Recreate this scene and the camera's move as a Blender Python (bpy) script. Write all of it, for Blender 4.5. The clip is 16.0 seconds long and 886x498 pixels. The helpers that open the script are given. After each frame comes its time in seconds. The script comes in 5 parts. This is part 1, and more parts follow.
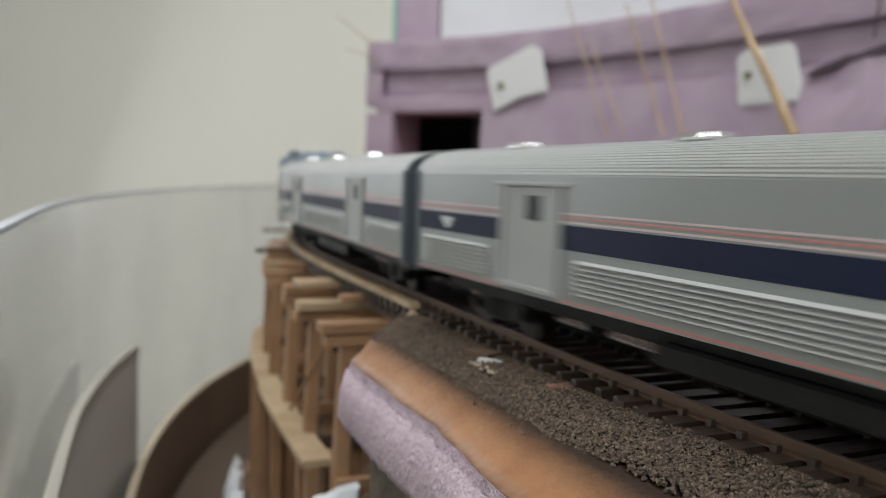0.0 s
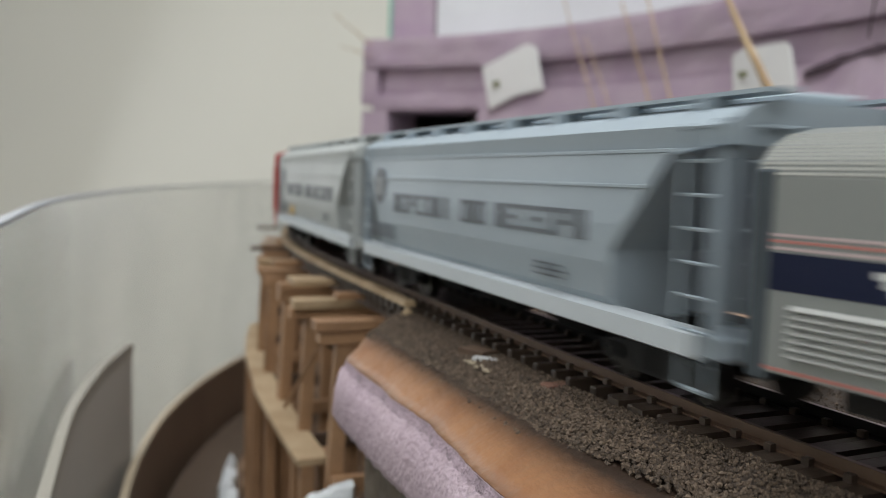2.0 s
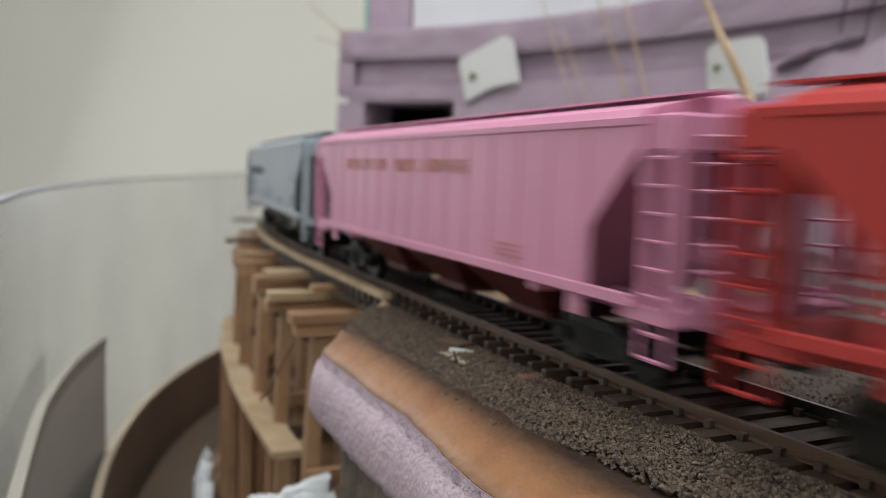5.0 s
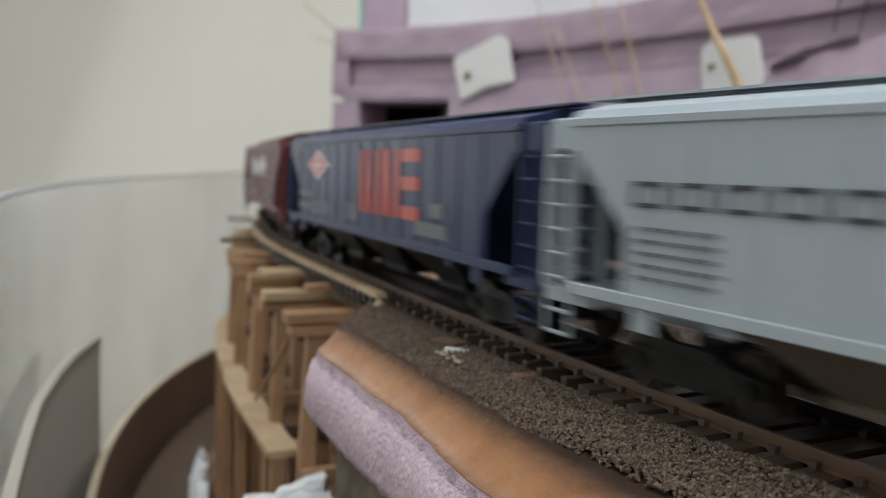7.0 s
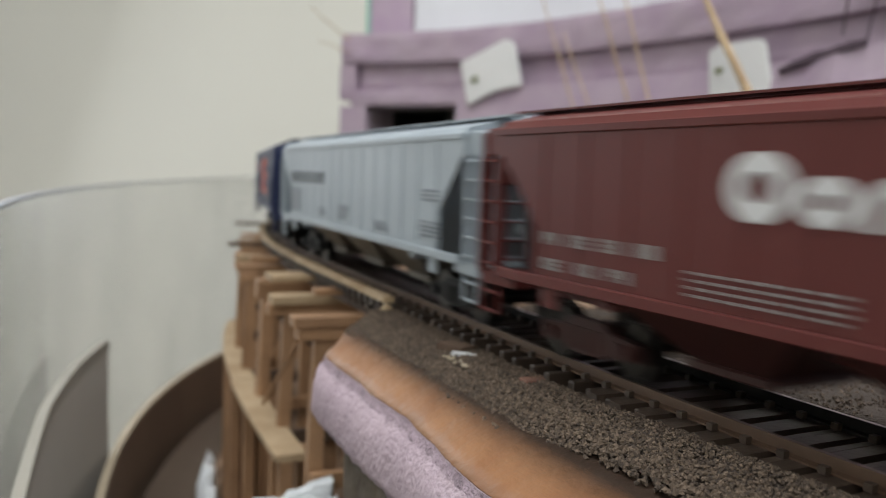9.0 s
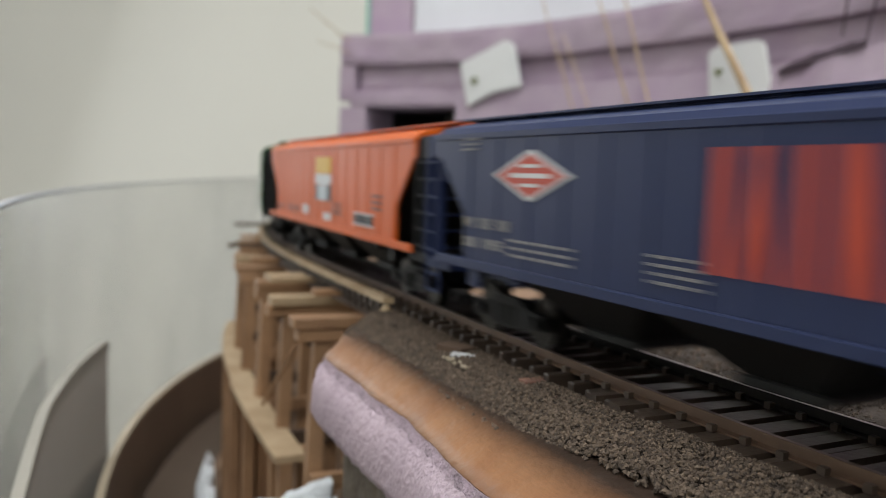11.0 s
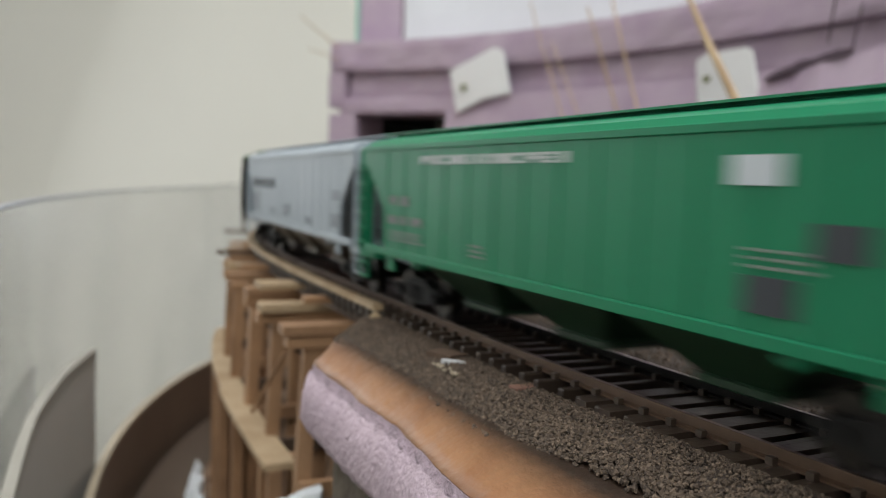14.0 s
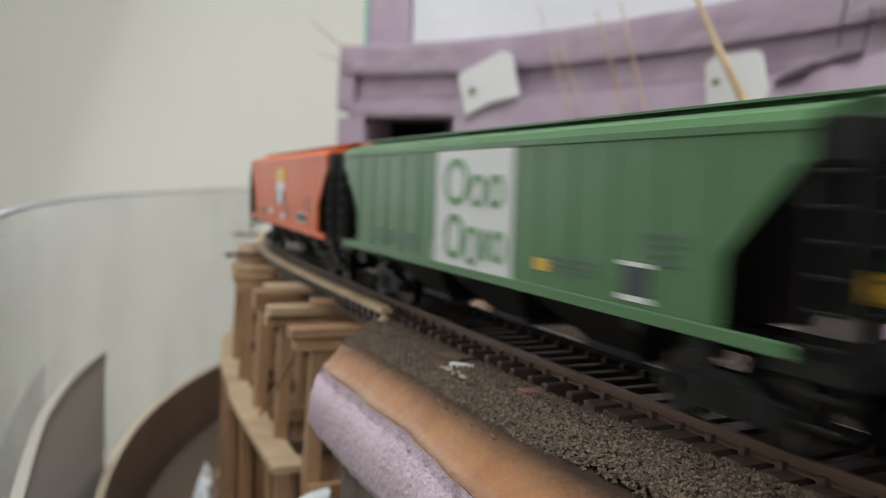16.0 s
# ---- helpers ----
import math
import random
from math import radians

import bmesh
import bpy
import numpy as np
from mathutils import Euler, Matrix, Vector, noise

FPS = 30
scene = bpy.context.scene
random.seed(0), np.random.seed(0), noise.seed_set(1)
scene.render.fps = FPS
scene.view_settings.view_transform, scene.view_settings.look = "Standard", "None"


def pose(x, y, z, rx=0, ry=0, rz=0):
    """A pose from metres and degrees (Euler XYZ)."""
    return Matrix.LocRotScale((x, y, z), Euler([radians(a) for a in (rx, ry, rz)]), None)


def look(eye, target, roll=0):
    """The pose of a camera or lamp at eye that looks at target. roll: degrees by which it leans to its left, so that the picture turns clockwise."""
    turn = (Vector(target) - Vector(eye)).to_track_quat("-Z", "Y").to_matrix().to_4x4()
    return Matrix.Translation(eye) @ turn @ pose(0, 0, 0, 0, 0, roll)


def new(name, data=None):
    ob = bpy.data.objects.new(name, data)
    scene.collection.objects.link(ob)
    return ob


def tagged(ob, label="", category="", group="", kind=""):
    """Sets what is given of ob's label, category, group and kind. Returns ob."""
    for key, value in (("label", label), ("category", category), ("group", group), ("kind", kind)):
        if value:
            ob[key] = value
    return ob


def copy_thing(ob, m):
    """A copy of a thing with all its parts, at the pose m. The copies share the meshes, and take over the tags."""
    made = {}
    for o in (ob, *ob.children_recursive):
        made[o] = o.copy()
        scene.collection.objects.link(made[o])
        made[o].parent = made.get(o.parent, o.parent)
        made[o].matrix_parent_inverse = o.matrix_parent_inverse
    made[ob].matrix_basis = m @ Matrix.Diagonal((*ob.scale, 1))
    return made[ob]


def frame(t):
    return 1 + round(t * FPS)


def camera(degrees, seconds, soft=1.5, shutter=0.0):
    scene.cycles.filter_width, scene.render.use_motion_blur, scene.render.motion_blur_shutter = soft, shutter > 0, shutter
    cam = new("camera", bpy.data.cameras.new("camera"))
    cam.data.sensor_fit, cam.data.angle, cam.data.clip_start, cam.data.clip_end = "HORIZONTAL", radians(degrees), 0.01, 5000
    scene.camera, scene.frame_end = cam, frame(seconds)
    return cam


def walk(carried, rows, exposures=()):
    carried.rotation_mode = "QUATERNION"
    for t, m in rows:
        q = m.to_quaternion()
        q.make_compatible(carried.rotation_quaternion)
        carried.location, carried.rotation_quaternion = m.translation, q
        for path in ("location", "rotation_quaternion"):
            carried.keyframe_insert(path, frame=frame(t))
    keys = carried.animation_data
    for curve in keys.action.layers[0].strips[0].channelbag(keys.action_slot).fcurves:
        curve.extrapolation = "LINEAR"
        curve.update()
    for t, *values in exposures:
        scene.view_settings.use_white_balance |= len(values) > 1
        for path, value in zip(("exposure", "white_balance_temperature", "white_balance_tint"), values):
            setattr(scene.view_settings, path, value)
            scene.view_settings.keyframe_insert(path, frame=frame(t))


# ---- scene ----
MM = 0.001

# ---- camera ----
cam = camera(55.17, 16.0, soft=0.9, shutter=0.85)
EYE = (0.0, 0.0, 0.0321)
TURNS = [
    (0, 85.369, -1.70, 2.052), (0.5, 85.442, -1.70, 2.070), (1, 85.429, -1.74, 1.934), (1.5, 85.243, -1.80, 1.758),
    (2, 85.255, -1.86, 1.740), (2.5, 85.223, -1.88, 1.584), (3, 85.148, -1.89, 1.323), (3.5, 85.070, -1.90, 1.138),
    (4, 84.979, -1.95, 0.622), (4.6, 84.86, -1.98, 0.30), (5.6, 84.70, -2.02, -0.02), (6.5, 84.639, -2.03, -0.112),
    (7, 84.736, -1.95, -0.188), (7.5, 84.817, -1.87, -0.095), (8, 84.941, -1.84, 0.184), (8.5, 84.981, -1.87, 0.253),
    (9, 85.000, -1.88, 0.294), (10.2, 85.05, -1.90, 0.29), (11.5, 85.106, -1.91, 0.202), (12, 85.212, -1.87, -0.010),
    (12.5, 85.220, -1.87, -0.169), (13, 85.330, -1.88, -0.483), (13.5, 85.390, -1.88, -0.688), (14, 85.538, -1.86, -0.427),
    (14.5, 85.636, -1.85, -0.235), (15, 85.679, -1.86, -0.129), (15.5, 85.678, -1.86, -0.046), (16, 85.739, -1.876, 0.140)]
walk(cam, [(t, pose(*EYE, a, b, c)) for t, a, b, c in TURNS],
     [(0, 0.0), (7.0, 0.0), (8.0, 0.12), (16, 0.12)])
cam.data.dof.use_dof = True
cam.data.dof.focus_distance = 0.118
cam.data.dof.aperture_fstop = 24.0

# ---- light ----
world = bpy.data.worlds.new("room_air")
world.use_nodes = True
world.node_tree.nodes["Background"].inputs[0].default_value = (0.75, 0.78, 0.8, 1)
world.node_tree.nodes["Background"].inputs[1].default_value = 0.15
scene.world = world


def area(name, place, target, size_x, size_y, power, colour):
    lamp = bpy.data.lights.new(name, "AREA")
    lamp.shape, lamp.size, lamp.size_y, lamp.energy, lamp.color = "RECTANGLE", size_x, size_y, power, colour
    ob = new(name, lamp)
    ob.matrix_world = look(place, target)
    return ob


area("ceiling_lamp", (0.3, 0.1, 1.28), (0.3, 0.1, 0), 1.3, 0.7, 25, (0.98, 1.0, 1.02))
area("ceiling_lamp", (-0.3, -1.1, 1.28), (-0.3, -1.1, 0), 1.3, 0.7, 15, (0.98, 1.0, 1.02))
area("window_daylight", (-1.14, 1.2, 0.42), (0.0, 0.2, 0.0), 0.95, 0.95, 4.8, (0.97, 1.0, 1.03))


# ---- materials ----
def lin(r, g, b):
    return tuple((v / 255 / 12.92 if v <= 10 else ((v / 255 + 0.055) / 1.055) ** 2.4) for v in (r, g, b)) + (1.0,)


def material(name, base, rough=0.5, metal=0.0, vary=0.12, grain=400.0, patch=25.0, bump=0.15, depth=0.0002, spec=0.5,
             second=None, stretch=(1, 1, 1), coat=0.0, random=0.0):
    """A surface with fine grain, broad patches, relief, uneven gloss; second: a colour that the patches tend to."""
    m = bpy.data.materials.new(name)
    m.use_nodes = True
    nt = m.node_tree
    bs = nt.nodes["Principled BSDF"]
    tc = nt.nodes.new("ShaderNodeTexCoord")
    mp = nt.nodes.new("ShaderNodeMapping")
    mp.inputs["Scale"].default_value = stretch
    nt.links.new(tc.outputs["Object"], mp.inputs[0])
    fine, broad = nt.nodes.new("ShaderNodeTexNoise"), nt.nodes.new("ShaderNodeTexNoise")
    fine.inputs["Scale"].default_value, broad.inputs["Scale"].default_value = grain, patch
    fine.inputs["Detail"].default_value, broad.inputs["Detail"].default_value = 4, 5
    for n in (fine, broad):
        nt.links.new(mp.outputs[0], n.inputs["Vector"])
    dark = tuple(c * (1 - vary) for c in base[:3]) + (1,)
    light = tuple(min(1, c * (1 + vary)) for c in base[:3]) + (1,)
    r1 = nt.nodes.new("ShaderNodeMix")
    r1.data_type = "RGBA"
    r1.inputs[6].default_value, r1.inputs[7].default_value = dark, light
    nt.links.new(fine.outputs["Fac"], r1.inputs[0])
    r2 = nt.nodes.new("ShaderNodeMix")
    r2.data_type = "RGBA"
    r2.inputs[7].default_value = second or tuple(c * (1 - 1.5 * vary) for c in base[:3]) + (1,)
    ramp = nt.nodes.new("ShaderNodeMapRange")
    ramp.inputs[1].default_value, ramp.inputs[2].default_value = 0.42, 0.72
    ramp.inputs[4].default_value = 0.8
    nt.links.new(broad.outputs["Fac"], ramp.inputs[0])
    nt.links.new(ramp.outputs[0], r2.inputs[0])
    nt.links.new(r1.outputs[2], r2.inputs[6])
    out = r2.outputs[2]
    if random:
        info = nt.nodes.new("ShaderNodeObjectInfo")
        hs = nt.nodes.new("ShaderNodeHueSaturation")
        mr = nt.nodes.new("ShaderNodeMapRange")
        mr.inputs[3].default_value, mr.inputs[4].default_value = 1 - random, 1 + random
        nt.links.new(info.outputs["Random"], mr.inputs[0])
        nt.links.new(mr.outputs[0], hs.inputs["Value"])
        nt.links.new(out, hs.inputs["Color"])
        out = hs.outputs[0]
    nt.links.new(out, bs.inputs["Base Color"])
    rr = nt.nodes.new("ShaderNodeMapRange")
    rr.inputs[3].default_value, rr.inputs[4].default_value = max(0.02, rough - 0.1), min(1, rough + 0.1)
    nt.links.new(broad.outputs["Fac"], rr.inputs[0])
    nt.links.new(rr.outputs[0], bs.inputs["Roughness"])
    bs.inputs["Metallic"].default_value = metal
    bs.inputs["Specular IOR Level"].default_value = spec
    bs.inputs["Coat Weight"].default_value = coat
    if bump:
        bp = nt.nodes.new("ShaderNodeBump")
        bp.inputs["Strength"].default_value, bp.inputs["Distance"].default_value = bump, depth
        nt.links.new(fine.outputs["Fac"], bp.inputs["Height"])
        nt.links.new(bp.outputs[0], bs.inputs["Normal"])
    return m


def paint(name, rgb, rough=0.42, **kw):
    return material(name, lin(*rgb), rough, vary=0.06, grain=900, patch=30, bump=0.08, depth=0.0001, spec=0.22, **kw)


WALL = material("painted_wall", lin(233, 232, 224), 0.6, vary=0.02, grain=260, patch=3, bump=0.1)
CEIL = material("ceiling_paint", lin(235, 234, 228), 0.7, vary=0.02, grain=200, patch=3, bump=0.1)
FLOOR = material("floor_carpet", lin(120, 108, 92), 0.9, vary=0.2, grain=300, patch=8)
SHEET = material("clear_acrylic_sheet", lin(238, 239, 237), 0.12, vary=0.01, grain=60, patch=6, bump=0.0)
SHEET.node_tree.nodes["Principled BSDF"].inputs["Transmission Weight"].default_value = 0.98
SHEET.node_tree.nodes["Principled BSDF"].inputs["IOR"].default_value = 1.2
HARDB = material("brown_hardboard", lin(104, 84, 68), 0.6, vary=0.12, grain=900, patch=14, bump=0.1)
# tones of the reflections that are built as panels and strips
PANEL = material("reflected_grey", lin(158, 154, 146), 0.6, vary=0.03, grain=300, patch=8, bump=0.05)
PALEEDGE = material("reflected_off_white", lin(128, 124, 114), 0.5, vary=0.04, grain=400, patch=20)
HARDEDGE = material("pale_board_edge", lin(160, 147, 126), 0.6, vary=0.1, grain=900, patch=30)
FOAM = material("lilac_foam", lin(160, 144, 157), 0.75, vary=0.10, grain=700, patch=30, bump=0.45, depth=0.0006,
                second=lin(148, 128, 148))
FOAMCUT = material("cut_lilac_foam", lin(178, 160, 170), 0.85, vary=0.1, grain=1000, patch=45, bump=0.9, depth=0.0010,
                   second=lin(160, 142, 153), stretch=(1, 1, 0.75))
FOAMBAND = material("ragged_foam_edge", lin(160, 142, 152), 0.9, vary=0.3, grain=1300, patch=200, bump=1.0, depth=0.0012)
FOAMDARK = material("foam_crevice_dark", lin(66, 52, 62), 0.85, vary=0.2, grain=500, patch=60)
WHITEFOAM = material("white_foam_sheet", lin(205, 208, 212), 0.7, vary=0.04, grain=300, patch=16, bump=0.3)
TAN = material("tan_latex_paint", lin(146, 105, 73), 0.42, spec=0.35, vary=0.1, grain=230, patch=60, bump=0.5, depth=0.0012,
               second=lin(122, 80, 50))
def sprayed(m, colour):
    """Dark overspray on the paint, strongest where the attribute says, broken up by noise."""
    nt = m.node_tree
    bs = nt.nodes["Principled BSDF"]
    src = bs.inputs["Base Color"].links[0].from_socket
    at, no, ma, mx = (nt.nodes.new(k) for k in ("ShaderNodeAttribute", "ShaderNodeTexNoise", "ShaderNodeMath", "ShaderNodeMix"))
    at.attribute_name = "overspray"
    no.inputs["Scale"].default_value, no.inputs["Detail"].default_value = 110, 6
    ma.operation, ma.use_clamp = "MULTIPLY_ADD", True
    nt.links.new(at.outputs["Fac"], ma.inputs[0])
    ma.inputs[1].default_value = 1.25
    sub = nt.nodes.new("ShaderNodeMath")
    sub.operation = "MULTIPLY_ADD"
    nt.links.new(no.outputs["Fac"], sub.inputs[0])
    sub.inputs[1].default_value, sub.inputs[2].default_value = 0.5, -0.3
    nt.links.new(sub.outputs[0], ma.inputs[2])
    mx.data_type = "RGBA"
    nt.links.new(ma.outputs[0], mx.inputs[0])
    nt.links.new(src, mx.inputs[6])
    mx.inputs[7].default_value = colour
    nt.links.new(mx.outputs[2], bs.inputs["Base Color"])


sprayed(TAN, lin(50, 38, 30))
BALLAST = material("ballast_bed", lin(58, 48, 40), 0.95, vary=0.35, grain=1400, patch=60, bump=1.0, depth=0.0008)
TIE = material("weathered_tie", lin(62, 51, 43), 0.42, vary=0.25, grain=900, patch=120, bump=0.4, stretch=(1, 1, 1), random=0.25)
RAILSIDE = material("rusty_rail", lin(88, 68, 53), 0.55, metal=0.25, vary=0.2, grain=900, patch=60, bump=0.2)
# far rail: shade put into its side colour, with a brighter head
FARRAIL = material("shaded_rail_side", lin(24, 21, 19), 0.6, vary=0.2, grain=900, patch=60, bump=0.2, spec=0.2)
BRIGHTHEAD = material("bright_rail_head", lin(176, 172, 166), 0.3, metal=0.8, vary=0.06, grain=1500, patch=60, bump=0.05)
RAILHEAD = material("worn_rail_head", lin(122, 106, 92), 0.32, metal=0.9, vary=0.1, grain=1500, patch=60, bump=0.05)
WOOD = material("bare_stripwood", lin(155, 120, 88), 0.65, vary=0.16, grain=700, patch=40, bump=0.3, depth=0.0002,
                second=lin(118, 88, 62), random=0.14)
WOODPALE = material("pale_stripwood", lin(172, 150, 120), 0.65, vary=0.14, grain=700, patch=50, bump=0.25,
                    second=lin(142, 116, 84), random=0.08)
WOODDARK = material("stained_stripwood", lin(78, 60, 46), 0.7, vary=0.2, grain=700, patch=50, bump=0.3, random=0.2)
REDWOOD = material("reddish_scrap_wood", lin(118, 84, 70), 0.7, vary=0.2, grain=700, patch=60, bump=0.3)
ROCK = material("brown_plaster_rock", lin(128, 104, 84), 0.9, vary=0.3, grain=160, patch=40, bump=0.8, depth=0.002,
                second=lin(64, 50, 40))
PLASTER = material("white_plaster", lin(200, 204, 206), 0.85, vary=0.06, grain=500, patch=50, bump=0.9, depth=0.001)
EARTH = material("dark_ground", lin(58, 49, 43), 0.95, vary=0.25, grain=300, patch=30, bump=0.6, depth=0.001)
GREYBLOCK = material("grey_brown_block", lin(96, 86, 74), 0.85, vary=0.3, grain=260, patch=70, bump=0.9, depth=0.0014, second=lin(60, 50, 42))
SHEETEDGE = material("blue_grey_cut_edge", lin(146, 151, 158), 0.45, vary=0.05, grain=200, patch=20, bump=0.05)
BLACK = material("black_plastic", lin(14, 14, 14), 0.62, vary=0.2, grain=900, patch=60, bump=0.1, spec=0.25)
WHEEL = material("worn_wheel_metal", lin(44, 41, 38), 0.35, metal=0.8, vary=0.15, grain=900, patch=80)
DARKHOLE = material("dark_tunnel_inside", lin(9, 9, 10), 0.8, vary=0.2, grain=300, patch=20)
PLY = material("plywood_deck", lin(76, 62, 50), 0.7, vary=0.12, grain=200, patch=10)
STICK = material("dry_stalk", lin(170, 148, 116), 0.7, vary=0.2, grain=800, patch=60, second=lin(124, 98, 70), stretch=(1, 1, 0.2))
CARD = material("white_sticker_foam", lin(205, 206, 206), 0.6, vary=0.03, grain=400, patch=40)
OLIVE = material("olive_print", lin(92, 96, 48), 0.6, vary=0.2, grain=600, patch=90)
TEAL = material("teal_tape", lin(110, 168, 150), 0.6, vary=0.06, grain=300, patch=30)
WHITEINK = paint("white_lettering", (196, 198, 200))
FADEDINK = paint("faded_white_print", (136, 134, 134))
BLACKINK = paint("black_lettering", (58, 62, 67))
GREYINK = paint("dark_grey_lettering", (88, 92, 98))
YELLOW = paint("yellow_marking", (206, 164, 52))
ORANGEINK = paint("orange_red_lettering", (172, 72, 56))
GREENINK = paint("green_lettering", (92, 132, 90))
SILVER = material("silver_car_side", lin(134, 138, 138), 0.34, metal=0.3, vary=0.04, grain=900, patch=30, bump=0.03)
# lit copy of the side silver: overhead light on the flutes put into colour
FLUTE = material("lit_fluting", lin(190, 192, 190), 0.32, metal=0.2, vary=0.03, grain=900, patch=40, bump=0.02)
ENDGREY = paint("dark_end_paint", (66, 74, 80))
GREYDOOR = paint("grey_door_paint", (150, 153, 152))
NAVY = paint("navy_stripe", (14, 22, 50), rough=0.55)
REDLINE = paint("red_pinstripe", (178, 120, 114))
PINKLINE = paint("pale_red_pinstripe", (190, 172, 174))
CHROME = material("bright_roof_vent", lin(215, 216, 216), 0.2, metal=0.9, vary=0.03, grain=500, patch=40, bump=0)
GLASS = material("dark_window", lin(34, 36, 40), 0.4, spec=0.2, vary=0.1, grain=300, patch=40, bump=0)


# ---- mesh helpers, in millimetres ----
def obj(name, bm, mat, parent=None, label="", smooth=False):
    me = bpy.data.meshes.new(name)
    bm.normal_update()
    bm.to_mesh(me)
    bm.free()
    me.transform(Matrix.Scale(MM, 4))
    for mm in (mat if isinstance(mat, (list, tuple)) else [mat]):
        me.materials.append(mm)
    if smooth:
        for p in me.polygons:
            p.use_smooth = True
    ob = new(name, me)
    if parent is not None:
        ob.parent = parent
    if label:
        ob["label"] = label
    return ob


def part(name, bm, mat, parent, label="", smooth=False):
    return obj(name, bm, mat, parent, label, smooth)


def empty(name, label, category, group="", kind=""):
    return tagged(new(name), label, category, group, kind)


def box(bm, x0, x1, y0, y1, z0, z1, bevel=0.0, m=None, mi=0):
    geo = bmesh.ops.create_cube(bm, size=1.0)["verts"]
    for v in geo:
        v.co = Vector(((x0 + x1) / 2 + v.co.x * (x1 - x0), (y0 + y1) / 2 + v.co.y * (y1 - y0), (z0 + z1) / 2 + v.co.z * (z1 - z0)))
    if m is not None:
        bmesh.ops.transform(bm, matrix=m, verts=geo)
    faces = {f for v in geo for f in v.link_faces}
    for f in faces:
        f.material_index = mi
    if bevel:
        edges = list({e for v in geo for e in v.link_edges})
        bmesh.ops.bevel(bm, geom=edges, offset=bevel, segments=1, affect="EDGES")
    return geo


def boxed(*a, **k):
    bm = bmesh.new()
    box(bm, *a, **k)
    return bm


def prism(bm, outline, a, b, axis="x", mi=0):
    """A closed outline of (u, v) pairs pushed from a to b along an axis: x uses (y, z), y uses (x, z), z uses (x, y)."""
    def at(u, v, w):
        return {"x": (w, u, v), "y": (u, w, v), "z": (u, v, w)}[axis]
    lo = [bm.verts.new(at(u, v, a)) for u, v in outline]
    hi = [bm.verts.new(at(u, v, b)) for u, v in outline]
    n = len(outline)
    fs = [bm.faces.new(lo), bm.faces.new(hi)] + [bm.faces.new((lo[i], lo[(i + 1) % n], hi[(i + 1) % n], hi[i])) for i in range(n)]
    for f in fs:
        f.material_index = mi
    bmesh.ops.recalc_face_normals(bm, faces=fs)
    return fs


def rod(bm, p, q, r, n=6, r2=None):
    p, q = Vector(p), Vector(q)
    d = (q - p)
    m = Matrix.Translation((p + q) / 2) @ d.to_track_quat("Z", "Y").to_matrix().to_4x4()
    bmesh.ops.create_cone(bm, cap_ends=True, segments=n, radius1=r, radius2=r if r2 is None else r2, depth=d.length, matrix=m)


def rods(lines, r, n=6):
    bm = bmesh.new()
    for p, q in lines:
        rod(bm, p, q, r, n)
    return bm


# ---- the line of the track: one closed loop, s in millimetres ----
S0 = -150
_s = np.arange(S0, 700.5, 1.0)
_k = np.interp(_s, (-100, 50, 200, 330, 460, 600), (-0.00104, -0.0011, 0.00018, -0.00095, -0.00174, -0.00174))
_h = np.concatenate([[0], np.cumsum((_k[1:] + _k[:-1]) / 2)])
_h += math.radians(120.1) - _h[-S0]
_x = np.concatenate([[0], np.cumsum(np.cos((_h[1:] + _h[:-1]) / 2))])
_y = np.concatenate([[0], np.cumsum(np.sin((_h[1:] + _h[:-1]) / 2))])
_x += 79.2 - _x[-S0]
_y += 60.0 - _y[-S0]


def close_loop():
    """Adds a straight, a wide bend, a straight, a bend and a straight, so that the line meets its start."""
    xs, ys, hs = list(_x), list(_y), list(_h)

    def bend(turn, radius, into):
        n = int(abs(turn) * radius)
        for i in range(n):
            into.append(into[-1] + turn / n)

    lead = [hs[-1]] * 190
    first = [lead[-1]]
    bend(-math.radians(158), 460, first)
    total = -(2 * math.pi) - (hs[-1] - hs[0])
    second = [first[-1]]
    bend(total + math.radians(158), 460, second)
    fixed = np.array([sum(math.cos(a) for a in lead + first + second), sum(math.sin(a) for a in lead + first + second)])
    need = np.array([xs[0] - xs[-1], ys[0] - ys[-1]]) - fixed
    u1, u2 = (np.array([math.cos(a), math.sin(a)]) for a in (first[-1], second[-1]))
    n1, n2 = np.linalg.solve(np.stack([u1, u2], 1), need)
    for a in lead + first + [first[-1]] * int(round(n1)) + second + [second[-1]] * int(round(n2)):
        xs.append(xs[-1] + math.cos(a))
        ys.append(ys[-1] + math.sin(a))
        hs.append(a)
    return np.array(xs[:-1]), np.array(ys[:-1]), np.array(hs[:-1]), (n1, n2)


LX, LY, LH, STRAIGHTS = close_loop()
LOOP = len(LX)


def along(s, off=0.0, z=0.0):
    """The place off millimetres outside the track's middle at s, and the heading there (towards growing s)."""
    i = (s - S0) % LOOP
    a = int(i)
    f = i - a
    b = (a + 1) % LOOP
    h = LH[a]
    x = LX[a] + (LX[b] - LX[a]) * f - math.sin(h) * off
    y = LY[a] + (LY[b] - LY[a]) * f + math.cos(h) * off
    return Vector((x, y, z)), h


def on_track(s, off=0.0, z=0.0):
    p, h = along(s, off, z)
    return Matrix.Translation(p) @ Matrix.Rotation(h, 4, "Z")


